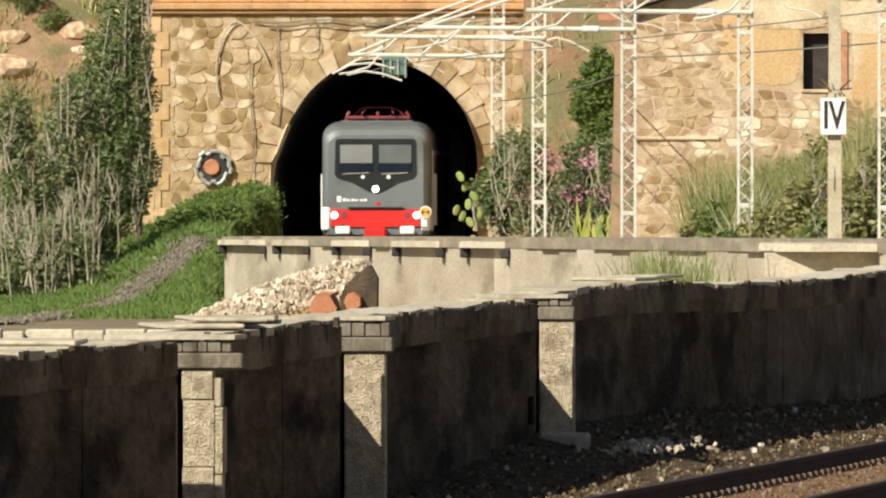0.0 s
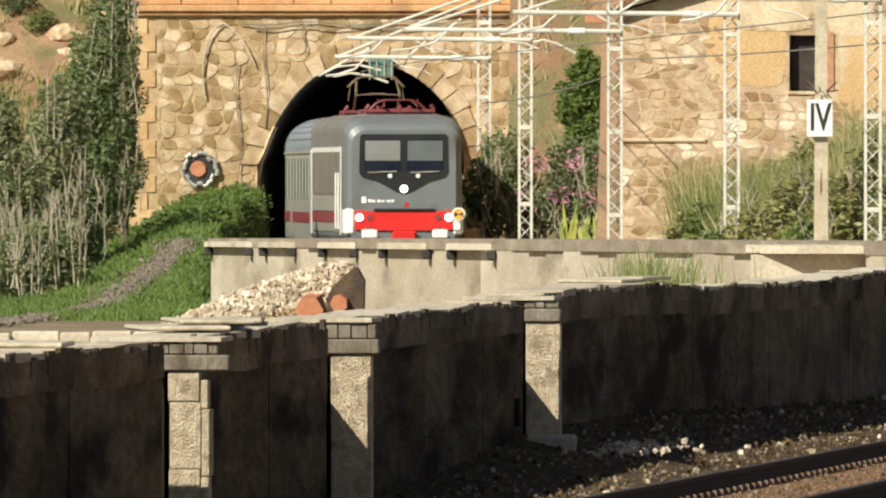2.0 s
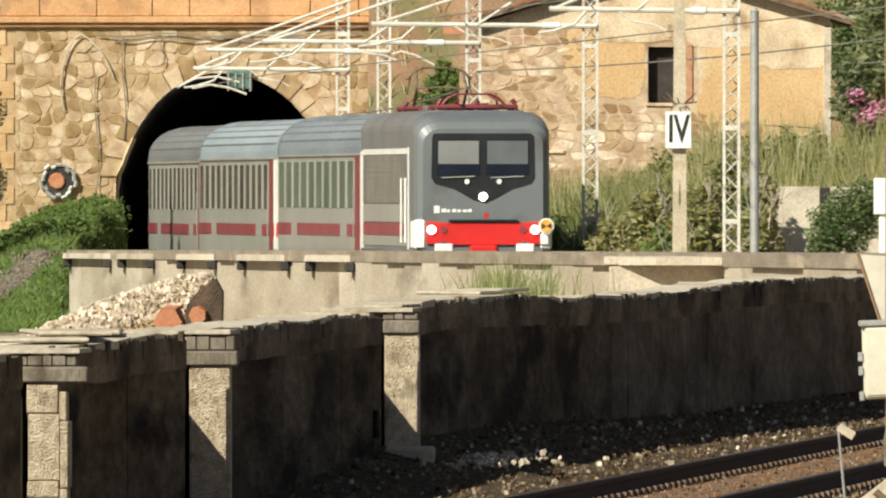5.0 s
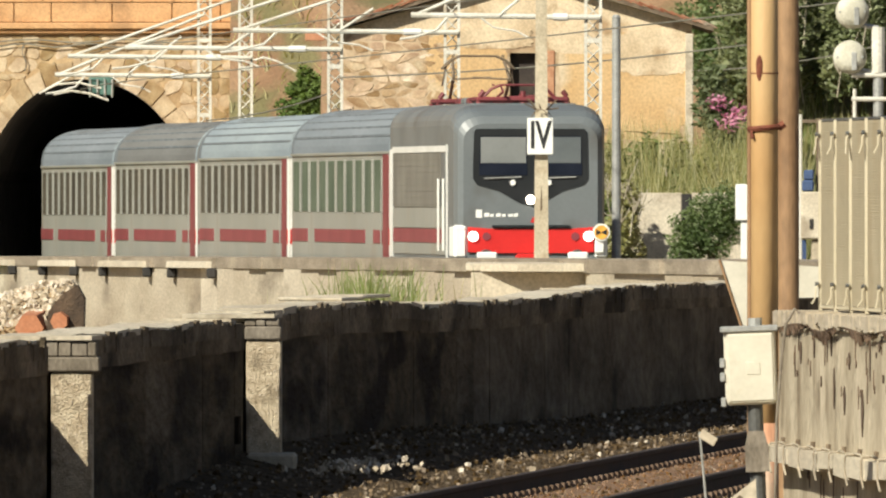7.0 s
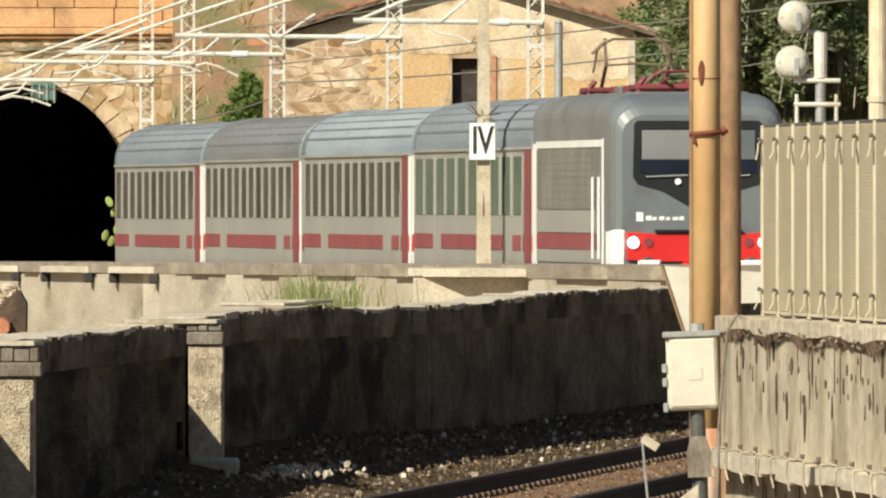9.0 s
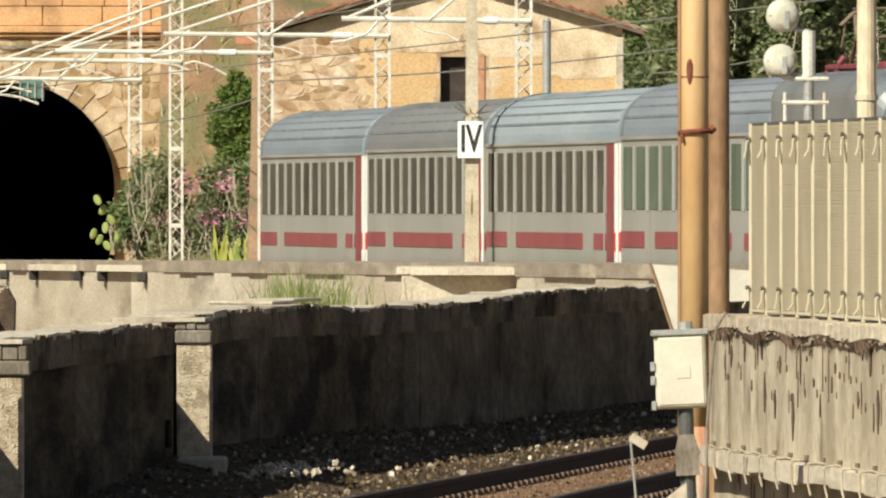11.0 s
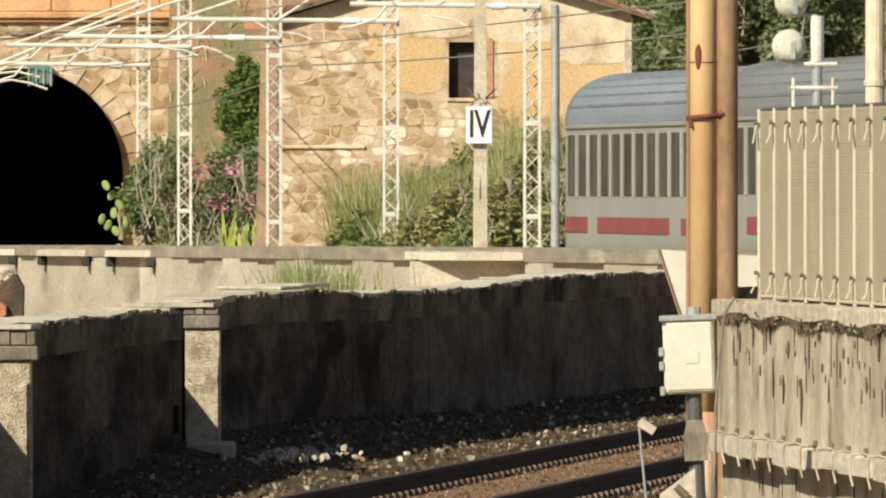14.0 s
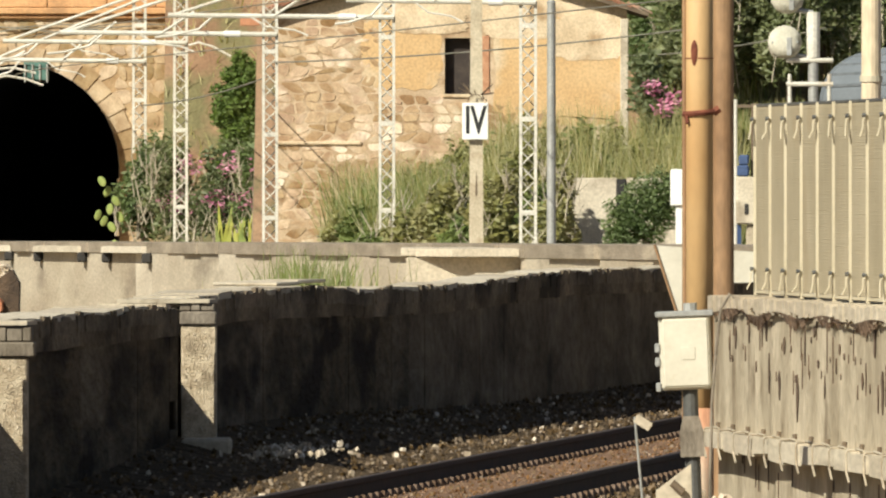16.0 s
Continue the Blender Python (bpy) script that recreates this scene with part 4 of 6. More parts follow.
    for k, (w, h) in enumerate(((0.10, 0.07), (0.07, 0.05), (0.09, 0.06), (0.07, 0.05), (0.10, 0.05), (0.08, 0.06))):
        x = -0.90 + 0.115 * k
        part("painted_mark", prism([(x, 1.76), (x, 1.76 + h), (x + w, 1.76 + h + 0.01), (x + w, 1.76)], -0.008, 0.01), SIGN_WHITE, root)
    part("painted_mark", prism([(0.0, 1.66), (0.05, 1.76), (0.14, 1.72), (0.1, 1.63)], -0.008, 0.01), LOCO_RED, root)
    td = part("tail_disc", rodded((1.36, -0.14, 1.46), (1.36, -0.1, 1.46), 0.17, sides=20), SIGN_WHITE, root, "white-rimmed amber disc")
    part("amber_face", rodded((1.36, -0.155, 1.46), (1.36, -0.141, 1.46), 0.135, sides=18), TAIL_DISC, td)
    for a in (0, 180):
        part("black_sector", prism([(1.36, 1.46), (1.36 + 0.12 * math.cos(radians(a - 30)), 1.46 + 0.12 * math.sin(radians(a - 30))), (1.36 + 0.12 * math.cos(radians(a + 30)), 1.46 + 0.12 * math.sin(radians(a + 30)))], -0.165, -0.156), SIGN_BLACK, td)
    part("tail_bracket", boxed((1.24, -0.1, 1.05), (1.42, 0.1, 1.3), 0.02), SIGN_WHITE, root)
    # roof gear
    part("roof_walk", boxed((-1.0, 1.2, 3.90), (1.0, 14.6, 3.96), 0.03), RAIL_GREY, root)
    for y, up in ((2.0, False), (11.4, True)):
        pb = part("pantograph_base", boxed((-0.9, y - 0.4, 3.99), (0.9, y + 1.3, 4.09), 0.03), PANTO_RED, root, "dark red pantograph frame")
        for s in (-0.85, 0, 0.85):
            part("insulator", rodded((s, y - 0.3, 3.92), (s, y - 0.3, 4.0), 0.07), PANTO_RED, pb)
            part("insulator", rodded((s, y + 1.2, 3.92), (s, y + 1.2, 4.0), 0.07), PANTO_RED, pb)
            part("insulator", rodded((s, y - 0.35, 4.09), (s * 0.9, y - 0.35, 4.2), 0.05), PANTO_RED, pb)
        part("pantograph_arm", pantograph(bmesh.new(), y, up), PANTO_RED if not up else BARK, pb)
    for k in range(5):
        part("roof_box", boxed((-0.6, 4.2 + 1.3 * k, 3.95), (0.6, 5.1 + 1.3 * k, 4.1), 0.04), RAIL_GREY if k % 2 else PANTO_RED, root)
    part("roof_conductor", rodded((0.3, 2.5, 4.1), (0.3, 12.0, 4.1), 0.03), PANTO_RED, root)
    part("underframe", boxed((-1.25, 0.4, 0.4), (1.25, L - 0.3, 0.82)), UNDER, root)
    for yc in (3.4, L - 3.4):
        bg = part("bogie", boxed((-1.1, yc - 1.8, 0.3), (1.1, yc + 1.8, 0.6), 0.05), UNDER, root)
        for dy in (-1.3, 1.3):
            part("wheelset", wheel_mesh(), UNDER, bg, at=pose(0, yc + dy, 0.452))
    return root


LOCO = locomotive()
COACHES = [coach(ROOF_GREY, COACH_GLASS_GREEN, 10, False, "grey coach with greenish windows and a red band"),
           coach(ROOF_PALE, COACH_GLASS, 12, True, "grey coach with a pale blue-grey roof and red doors"),
           coach(ROOF_BROWN, COACH_GLASS, 12, False, "grey coach with a weathered brown-grey roof"),
           coach(ROOF_GREY, COACH_GLASS, 11, True, "last grey coach with a dull grey roof")]


def motions():
    """The train runs out of the tunnel and through the station at a steady 22.5 m/s."""
    gaps = [0.0, 15.75, 42.15, 68.55, 94.95]
    for ob, gap in zip([LOCO] + COACHES, gaps):
        rows = []
        for k in range(33):
            t = 0.5 * k
            s = 116.67 + 22.4607 * (t - 7.7) - 0.10 * max(0.0, t - 7.0) - gap
            x, y, h, z = line(s)
            rows.append((t, pose(x, y, z, 0, 0, h)))
        walk(ob, rows)


# ---- the ruined house ----
def house():
    root = thing("stone_house", Matrix(), "abandoned stone house with patchy ochre plaster and tile roof", "house")
    x0, x1, y0, y1, zb = -3.88, 4.30, 462.0, 469.0, -0.3
    wx0, wx1, wz0, wz1 = 0.04, 0.87, 4.22, 5.53
    ridge, zr, el, er = 0.3, 7.35, 6.08, 6.22
    for lo, hi in (((x0, y0, zb), (wx0, y0 + 0.4, 6.05)), ((wx1, y0, zb), (x1, y0 + 0.4, 6.05)), ((wx0, y0, zb), (wx1, y0 + 0.4, wz0)), ((wx0, y0, wz1), (wx1, y0 + 0.4, 6.05))):
        part("front_wall", boxed(lo, hi), HOUSE_MORTAR, root)
    part("gable", prism([(x0, 6.05), (x1, 6.05), (x1, er), (ridge, zr), (x0, el)], y0, y0 + 0.4), PLASTER_PALE, root)
    part("side_wall", boxed((x0, y0 + 0.4, zb), (x0 + 0.4, y1, 6.05)), MORTAR, root)
    part("side_wall", boxed((x1 - 0.4, y0 + 0.4, zb), (x1, y1, 6.1)), PLASTER_PALE, root)
    part("back_wall", boxed((x0 + 0.4, y1 - 0.4, zb), (x1 - 0.4, y1, 6.1)), MORTAR, root)
    part("upper_floor", boxed((x0 + 0.4, y0 + 0.4, 3.3), (x1 - 0.4, y1 - 0.4, 3.5)), BARK, root)
    # dark sheet stands in for the shade inside the empty room
    w = part("window", boxed((wx0 + 0.03, y0 + 0.28, wz0), (wx1 - 0.03, y0 + 0.33, wz1)), surf("dark_room_fill", (0.035, 0.026, 0.022), (0.06, 0.045, 0.036), 3.0, bump=0.3), root, "dark empty window")
    part("window_sill", boxed((wx0 - 0.05, y0 - 0.05, wz0 - 0.08), (wx1 + 0.05, y0 + 0.2, wz0), 0.01), PLASTER_PALE, w)
    part("window_jamb", boxed((wx1 + 0.004, y0 - 0.035, wz0), (wx1 + 0.22, y0 + 0.02, wz1 + 0.05), 0.015), surf("brick_jamb", (0.42, 0.20, 0.11), (0.55, 0.30, 0.17), 6.0), w)
    rnd = random.Random(21)

    def edge(x, z):
        return noise.noise((x * 0.9, z * 0.9, 4.0)) * 0.8

    def stony(x, z):
        if wx0 - 0.15 < x < wx1 + 0.3 and wz0 - 0.1 < z < wz1 + 0.1:
            return False
        return x < -1.35 + edge(x, z) or z < 4.05 + edge(x, z) * 0.7
    stone_pieces(root, x0, x1, 0.2, 6.0, 0.22, stony, y0, RUBBLE, surf("house_rubble_joined", (0.34, 0.205, 0.11), (0.59, 0.43, 0.265), 2.2, vary=0.36, island=True, bump=0.7, stain=(0.66, 0.54, 0.38), stain_scale=1.3), 290, 8, 1.7, 0.012, 0.008, 0.26)

    def patch(xa, xb, za, zb2, mat, d):
        n, pts = 52, []
        for i in range(n):
            a = 2 * math.pi * i / n
            cx, cz = (xa + xb) / 2, (za + zb2) / 2
            px = abs(math.cos(a)) ** 0.5 * math.copysign(1, math.cos(a))
            pz = abs(math.sin(a)) ** 0.5 * math.copysign(1, math.sin(a))
            pts.append((min(x1, cx + px * (xb - xa) / 2 * rnd.uniform(0.90, 1.04)), cz + pz * (zb2 - za) / 2 * rnd.uniform(0.90, 1.04)))
        part("plaster_patch", prism(pts, y0 - d, y0 + 0.03), mat, root)
    patch(-1.9, 0.0, 4.3, 6.1, PLASTER, 0.010)
    patch(1.12, 4.3, 3.4, 6.15, PLASTER, 0.012)
    patch(2.5, 4.32, 5.0, 6.1, PLASTER_PALE, 0.022)
    patch(-1.2, 0.6, 5.62, 6.15, PLASTER_PALE, 0.020)
    patch(0.9, 2.7, 5.5, 6.2, PLASTER_PALE, 0.018)
    part("string_course", boxed((x0 - 0.03, y0 - 0.07, 3.02), (-1.9, y0 + 0.2, 3.12), 0.03), PLASTER_PALE, root)
    part("corner_post", boxed((x1 - 0.16, y0 - 0.085, 2.6), (x1 + 0.03, y0 + 0.3, 5.98), 0.02), CONC_PALE, root)
    # roof slopes with rows of tiles
    for sx, ex, ez in ((-1, x0 - 0.3, el - 0.05), (1, x1 + 0.5, er - 0.2)):
        bm = prism([(ridge, zr + 0.02), (ridge, zr + 0.12), (ex, ez + 0.12), (ex, ez + 0.02)], y0 - 0.35, y1 + 0.3)
        slope = part("roof_slope", bm, BARK, root)
        n = 18
        for k in range(n):
            a, b = k / n, (k + 1) / n + 0.02
            for j in range(2):
                yy = y0 - 0.38 + 0.24 * j
                dz = rnd.uniform(-0.015, 0.03)
                part("roof_tile", prism([(ridge + (ex - ridge) * a, zr + (ez - zr) * a + 0.20 + dz), (ridge + (ex - ridge) * b, zr + (ez - zr) * b + 0.13 + dz),
                                         (ridge + (ex - ridge) * b, zr + (ez - zr) * b + 0.10 + dz), (ridge + (ex - ridge) * a, zr + (ez - zr) * a + 0.16 + dz)], yy, yy + 0.22), ROOF_TILE, slope)
    return root


house()


# ---- overhead line ----
def lattice_mast(x, y, z0, z1, w=0.30, arm=None):
    root = thing("lattice_mast", pose(x, y, 0), "white lattice steel mast carrying a bracket over the track", "mast", "masts along the line")
    h = w / 2
    for sx in (-1, 1):
        for sy in (-1, 1):
            part("leg", boxed((sx * h - 0.03, sy * h - 0.03, z0), (sx * h + 0.03, sy * h + 0.03, z1)), WHITE_STEEL, root)
    bm = bmesh.new()
    z, k = z0 + 0.2, 0
    while z < z1 - 0.3:
        for sy in (-1, 1):
            a, b = (-h, h) if (k + (sy > 0)) % 2 else (h, -h)
            rod(bm, (a, sy * h, z), (b, sy * h, z + 0.3), 0.015, sides=4)
        for sx in (-1, 1):
            rod(bm, (sx * h, -h, z), (sx * h, h, z + 0.3), 0.015, sides=4)
        z += 0.3
        k += 1
    tagged(part("lacing", bm, WHITE_STEEL, root), kind="stuff")
    z = z0 + 1.3
    while z < z1:
        part("batten_plate", boxed((-h - 0.03, -h - 0.036, z), (h + 0.03, -h - 0.03, z + 0.1)), WHITE_STEEL, root)
        z += 1.9
    if arm:
        az, tip = arm
        part("bracket_tube", rodded((0.15, -h - 0.08, az - 0.02), (tip, -h - 0.08, az + 0.03), 0.055), WHITE_STEEL, root)
        part("stay_tube", rodded((0.0, -h - 0.06, az + 1.55), (tip * 0.97, -h - 0.06, az + 0.04), 0.035), WHITE_STEEL, root)
        part("strut", rodded((tip * 0.52, -h - 0.12, az), (tip * 0.36, -h - 0.12, az + 0.5), 0.03), WHITE_STEEL, root)
        pts = [(tip * 0.80, az - 0.02), (tip * 0.86, az - 0.28), (tip * 0.98, az - 0.42), (tip * 1.06, az - 0.46)]
        bm = tube([(xa, -h - 0.1, za) for xa, za in pts], 0.03)
        part("registration_arm", bm, WHITE_STEEL, root)
        pts = [(tip * 0.62, az - 0.02), (tip * 0.55, az - 0.22), (tip * 0.42, az - 0.30), (tip * 0.36, az - 0.42)]
        bm = tube([(xa, -h - 0.1, za) for xa, za in pts], 0.022)
        part("steady_arm", bm, WHITE_STEEL, root)
        part("insulator", rodded((tip * 0.22, -h - 0.08, az - 0.01), (tip * 0.14, -h - 0.08, az - 0.012), 0.08, sides=10), COACH_WHITE, root)
    return root


for x, y, z0, az, tip in ((-7.72, 503.0, 2.9, 5.25, -3.8), (-6.50, 490.0, 0.2, 5.63, -4.4), (-3.95, 452.0, 0.0, 5.56, -4.8), (-1.23, 434.0, 0.2, 5.80, -4.8), (1.73, 402.0, 0.2, 5.84, -3.7)):
    mast = lattice_mast(x, y, z0, 9.0, arm=(az, tip))
    if y == 452.0:
        part("red_plate", boxed((-0.68, -0.28, 5.74), (-0.24, -0.25, 6.02), 0.01), TERRACOTTA, mast, "faded red plate hung on the bracket")
right_arm = tube([(xa, 489.7, za) for xa, za in ((-6.3, 5.55), (-6.05, 5.62), (-5.7, 5.52), (-5.25, 5.28))], 0.03)
link("outrigger", right_arm, WHITE_STEEL, None, "curved white steel outrigger on a lattice mast", category="bracket")

gp = thing("steel_post", pose(2.19, 400, 0), "plain grey tubular steel post behind the track", "post")
part("tube", rodded((0, 0, 0.2), (0, 0, 5.8), 0.095, 0.085, 12), GREY_STEEL, gp)
part("cap", rodded((0, 0, 5.8), (0, 0, 5.86), 0.1, 0.05, 12), GREY_STEEL, gp)


def wire(name, pts, r, label):
    return link(name, tube(pts, r, 5), WIRE, None, label, category="wire")


for dz, dx, nm in ((5.22, 0.0, "contact_wire"), (6.1, 0.0, "catenary_wire")):
    pts = [(line_at(y)[0] + dx, y, dz + line_at(y)[3] + 0.0) for y in range(538, 240, -16)]
    wire(nm, pts, 0.014, "thin grey overhead wire along the track")
for (xa, ya, za), (xb, yb, zb) in (((-3.9, 452, 4.9), (5.6, 425, 5.5)), ((-4.0, 455, 4.6), (-7.6, 500, 4.1)), ((4.3, 461, 5.1), (8.5, 440, 5.6))):
    pts = []
    for i in range(13):
        f = i / 12
        pts.append((xa + (xb - xa) * f, ya + (yb - ya) * f, za + (zb - za) * f - 0.5 * f * (1 - f)))
    wire("slack_cable", pts, 0.018, "slack grey cable strung between masts and house")

# gear over the tunnel mouth
gear = thing("catenary_support", pose(-11.2, 539.4, 0.18), "white tubular catenary support over the tunnel mouth", "bracket")
for k, pts in enumerate((((-1.5, 4.85), (-1.1, 5.05), (-0.5, 5.10), (0.1, 4.95)), ((-1.2, 4.78), (-0.7, 4.88), (-0.2, 4.80), (0.3, 4.62)), ((-1.6, 4.8), (-0.7, 5.3), (-0.2, 5.55)))):
    bm = tube([(xa, 0.1 * k, za) for xa, za in pts], 0.035)
    part("support_tube", bm, WHITE_STEEL, gear)
part("wall_bracket", boxed((-0.25, 0.3, 4.75), (0.45, 0.7, 5.25), 0.03), surf("verdigris_green", (0.05, 0.12, 0.10), (0.10, 0.2, 0.17), 3.0), gear, "verdigris green bracket plate")
for x in (-0.2, 0.0, 0.2, 0.4):
    part("hanger", rodded((x, 0.28, 4.7), (x, 0.28, 5.2), 0.03), GREY_STEEL, gear)

# hose loops and the round fitting on the portal
hose = []
for i in range(30):
    a = i / 29
    hose.append((-15.3 + 0.58 * math.cos(2.6 + a * 3.4) - 0.1 + 1.2 * max(0, a - 0.75), PORTAL_Y - 0.12, 5.15 + 1.3 * math.sin(2.6 - a * 3.4 + 1.2) - 1.0 * max(0, a - 0.6)))
hose = tube(hose, 0.024)
link("hose_loop", hose, CONC_PALE, None, "pale cable hose looped on the stone portal", category="hose")
for z, xa, xb in ((6.42, -15.0, -7.5), (6.30, -14.6, -9.4)):
    wire("wall_cable", [(xa + (xb - xa) * i / 14, PORTAL_Y - 0.12, z - 0.05 * math.sin(i * 1.3)) for i in range(15)], 0.02, "cable clipped along the stone portal")
for x, z0, z1 in ((-14.26, 3.56, 6.4), (-13.2, 5.6, 6.3), (-15.0, 2.2, 5.35)):
    wire("drop_cable", [(x + 0.06 * math.sin(i), PORTAL_Y - 0.11, z0 + (z1 - z0) * i / 6) for i in range(7)], 0.018, "dark cable hanging down the portal wall")
fit = thing("round_wall_fitting", pose(-16.05, PORTAL_Y - 0.16, 2.43), "round rusty wall fitting with pale rim on the portal", "wall fitting")
bm = bmesh.new()
for k in range(18):
    a, b = 2 * math.pi * k / 18, 2 * math.pi * (k + 1) / 18
    r = 0.44 + 0.05 * math.sin(k * 2.3)
    rod(bm, (r * math.cos(a), 0, r * math.sin(a)), (r * math.cos(b), 0, r * math.sin(b)), 0.06, sides=6)
part("rim", bm, GREY_STEEL, fit)
part("dish", rodded((0, 0.02, 0), (0, 0.12, 0), 0.44, 0.36, 18), UNDER, fit)
part("hub", rodded((-0.04, -0.06, 0.0), (-0.04, 0.03, 0.0), 0.2, 0.24, 9), TERRACOTTA, fit)


# ---- the platform post with its track sign ----
post = thing("concrete_post", pose(0.605, 359, 1.06), "square weathered concrete post on the platform", "post")
sec = [[(-0.13, -0.13, 0), (0.13, -0.13, 0), (0.13, 0.13, 0), (-0.13, 0.13, 0)], [(-0.115, -0.115, 2.6), (0.115, -0.115, 2.6), (0.115, 0.115, 2.6), (-0.115, 0.115, 2.6)], [(-0.09, -0.09, 6.5), (0.09, -0.09, 6.5), (0.09, 0.09, 6.5), (-0.09, 0.09, 6.5)]]
part("shaft", loft(sec), POST, post)
bm = bmesh.new()
for k in range(16):
    a = k * 2.4
    rod(bm, (0.1 * math.cos(a), -0.1 + 0.1 * math.sin(a), 2.7), (0.32 * math.cos(a), -0.15 + 0.2 * math.sin(a), 2.74 + 0.17 * math.sin(k * 1.7)), 0.014, 0.006, 4)
tagged(part("wire_spikes", bm, BARK, post), kind="stuff")
part("crack", prism([(-0.02, 0.85), (0.015, 0.9), (0.0, 1.3), (-0.015, 1.05)], -0.134, -0.124), BARK, post)
sign = thing("track_sign", pose(0.585, 358.78, 3.277), "white track number sign with black roman numeral", "sign")
part("plate", boxed((-0.235, -0.02, -0.335), (0.235, 0.02, 0.335), 0.01), SIGN_WHITE, sign)
part("clamp", boxed((-0.14, 0.021, -0.1), (0.14, 0.08, 0.1)), GREY_STEEL, sign)
fc = bpy.data.curves.new("lettering", "FONT")
fc.body, fc.size, fc.extrude, fc.align_x, fc.align_y, fc.offset = "IV", 0.62, 0.003, "CENTER", "CENTER", 0.012
fc.materials.append(SIGN_BLACK)
letters = new("lettering", fc)
letters.parent = sign
letters.matrix_basis = pose(0, -0.025, 0, 90, 0, 0) @ Matrix.Diagonal((0.74, 1.12, 1, 1))


# ---- right of the near track: poles, cabinet, parapet ----
pole = thing("orange_pole", pose(1.770, 136.5, 0), "tall faded orange painted steel pole with rust runs", "pole")
part("tube", rodded((0, 0, -0.4), (0, 0, 6.8), 0.0966, 0.0903, 24), ORANGE, pole, smooth=True)
part("weld_seam", rodded((0, 0, 3.04), (0, 0, 3.048), 0.0972, sides=24), RUST, pole)
part("weld_seam", rodded((0, 0, 0.99), (0, 0, 0.998), 0.0982, sides=24), RUST, pole)
part("painted_foot", rodded((0, 0, -0.4), (0, 0, 0.63), 0.0990, 0.0982, 24), PINKED, pole, "faded red painted foot", smooth=True)
bm = bmesh.new()
bmesh.ops.create_uvsphere(bm, u_segments=12, v_segments=8, radius=1.0)
for v in bm.verts:
    v.co = Vector((v.co.x * 0.026, v.co.y * 0.012, v.co.z * 0.07 * (1.0 if v.co.z > 0 else 1.6)))
part("rust_patch", bm, RUST, pole, at=pose(-0.035, -0.086, 3.10), smooth=True)
part("side_conduit", rodded((-0.103, 0.02, 0.55), (-0.103, 0.02, 6.8), 0.017), BROWN, pole)
pole2 = thing("brown_pole", pose(1.984, 140, 0), "rust-brown steel pole strapped beside an orange one", "pole")
part("tube", rodded((0, 0, -0.4), (0, 0, 6.5), 0.078, 0.072, 20), BROWN, pole2)
band = tube([(0.098 * math.cos(2 * math.pi * k / 20), 0.098 * math.sin(2 * math.pi * k / 20), 0.008 * math.cos(2 * math.pi * k / 20)) for k in range(21)], 0.02)
rod(band, (-0.09, -0.05, 0), (-0.08, -0.08, -0.07), 0.012, sides=5)
rod(band, (0.09, -0.02, 0), (0.13, -0.02, 0.03), 0.03, sides=6)
link("rusty_strap", band, RUST, pole, "rusty strap round the pole", pose(0, 0, 2.667) @ Matrix.Scale(1.05, 4))

cab = thing("trackside_cabinet", pose(1.588, 126, 0, 0, -2.2, 0), "off-white metal trackside cabinet on a grey stand", "electrical cabinet")
body = part("body", boxed((-0.165, 0, 0.868), (0.165, 0.17, 1.354), 0.02), BOX_WHITE, cab)
part("door", boxed((-0.148, -0.022, 0.885), (0.150, -0.002, 1.325), 0.012), BOX_WHITE, cab)
part("top_rail", boxed((-0.185, -0.03, 1.332), (0.185, 0.18, 1.372), 0.008), GREY_STEEL, cab)
part("top_cap", rodded((0.04, 0.08, 1.37), (0.04, 0.08, 1.42), 0.045), GREY_STEEL, cab)
for z in (1.05, 1.14, 0.89):
    part("hinge", boxed((-0.195, 0.0, z - 0.03), (-0.162, 0.06, z + 0.03), 0.006), GREY_STEEL, cab)
part("maker_plate", boxed((-0.03, -0.026, 1.06), (0.06, -0.0225, 1.14), 0.002), BOX_WHITE, cab)
part("stand_tube", rodded((0.02, 0.08, 0.66), (0.02, 0.08, 0.87), 0.05, sides=12), DARK_STEEL, cab)
part("stand_shroud", loft([[(0.02 + sx * w, 0.08 + sy * w, z) for sx, sy in ((-1, -1), (1, -1), (1, 1), (-1, 1))] for w, z in ((0.05, 0.70), (0.075, 0.60), (0.075, 0.44))]), LINTEL, cab)
part("stand_foot", rodded((0.02, 0.08, -0.3), (0.02, 0.08, 0.44), 0.05, sides=12), DARK_STEEL, cab)
pts = [(1.93, 1.42), (1.90, 1.45), (1.84, 1.35), (1.81, 1.1), (1.78, 0.7), (1.77, 0.2), (1.77, -0.3)]
link("drop_cable", tube([(xa, 131, za) for xa, za in pts], 0.012), LINTEL, None, "grey-brown cable draped down beside the parapet", category="cable")

board = link("white_board", prism([(1.557, 1.724), (2.345, 1.674), (2.345, 1.455), (2.12, 1.45), (2.05, 1.24), (1.715, 1.24)], 145.0, 145.03), BOX_WHITE, None, "blank white board behind the poles", category="board")
part("board_edge", rodded((1.55, 144.99, 1.73), (1.71, 144.99, 1.24), 0.01), BROWN, board)
part("board_leg", boxed((1.9, 145.03, -0.4), (1.96, 145.08, 1.5)), GREY_STEEL, board)


DRIP = surf("rust_brown_drip", (0.075, 0.045, 0.028), (0.17, 0.11, 0.07), 6.0)


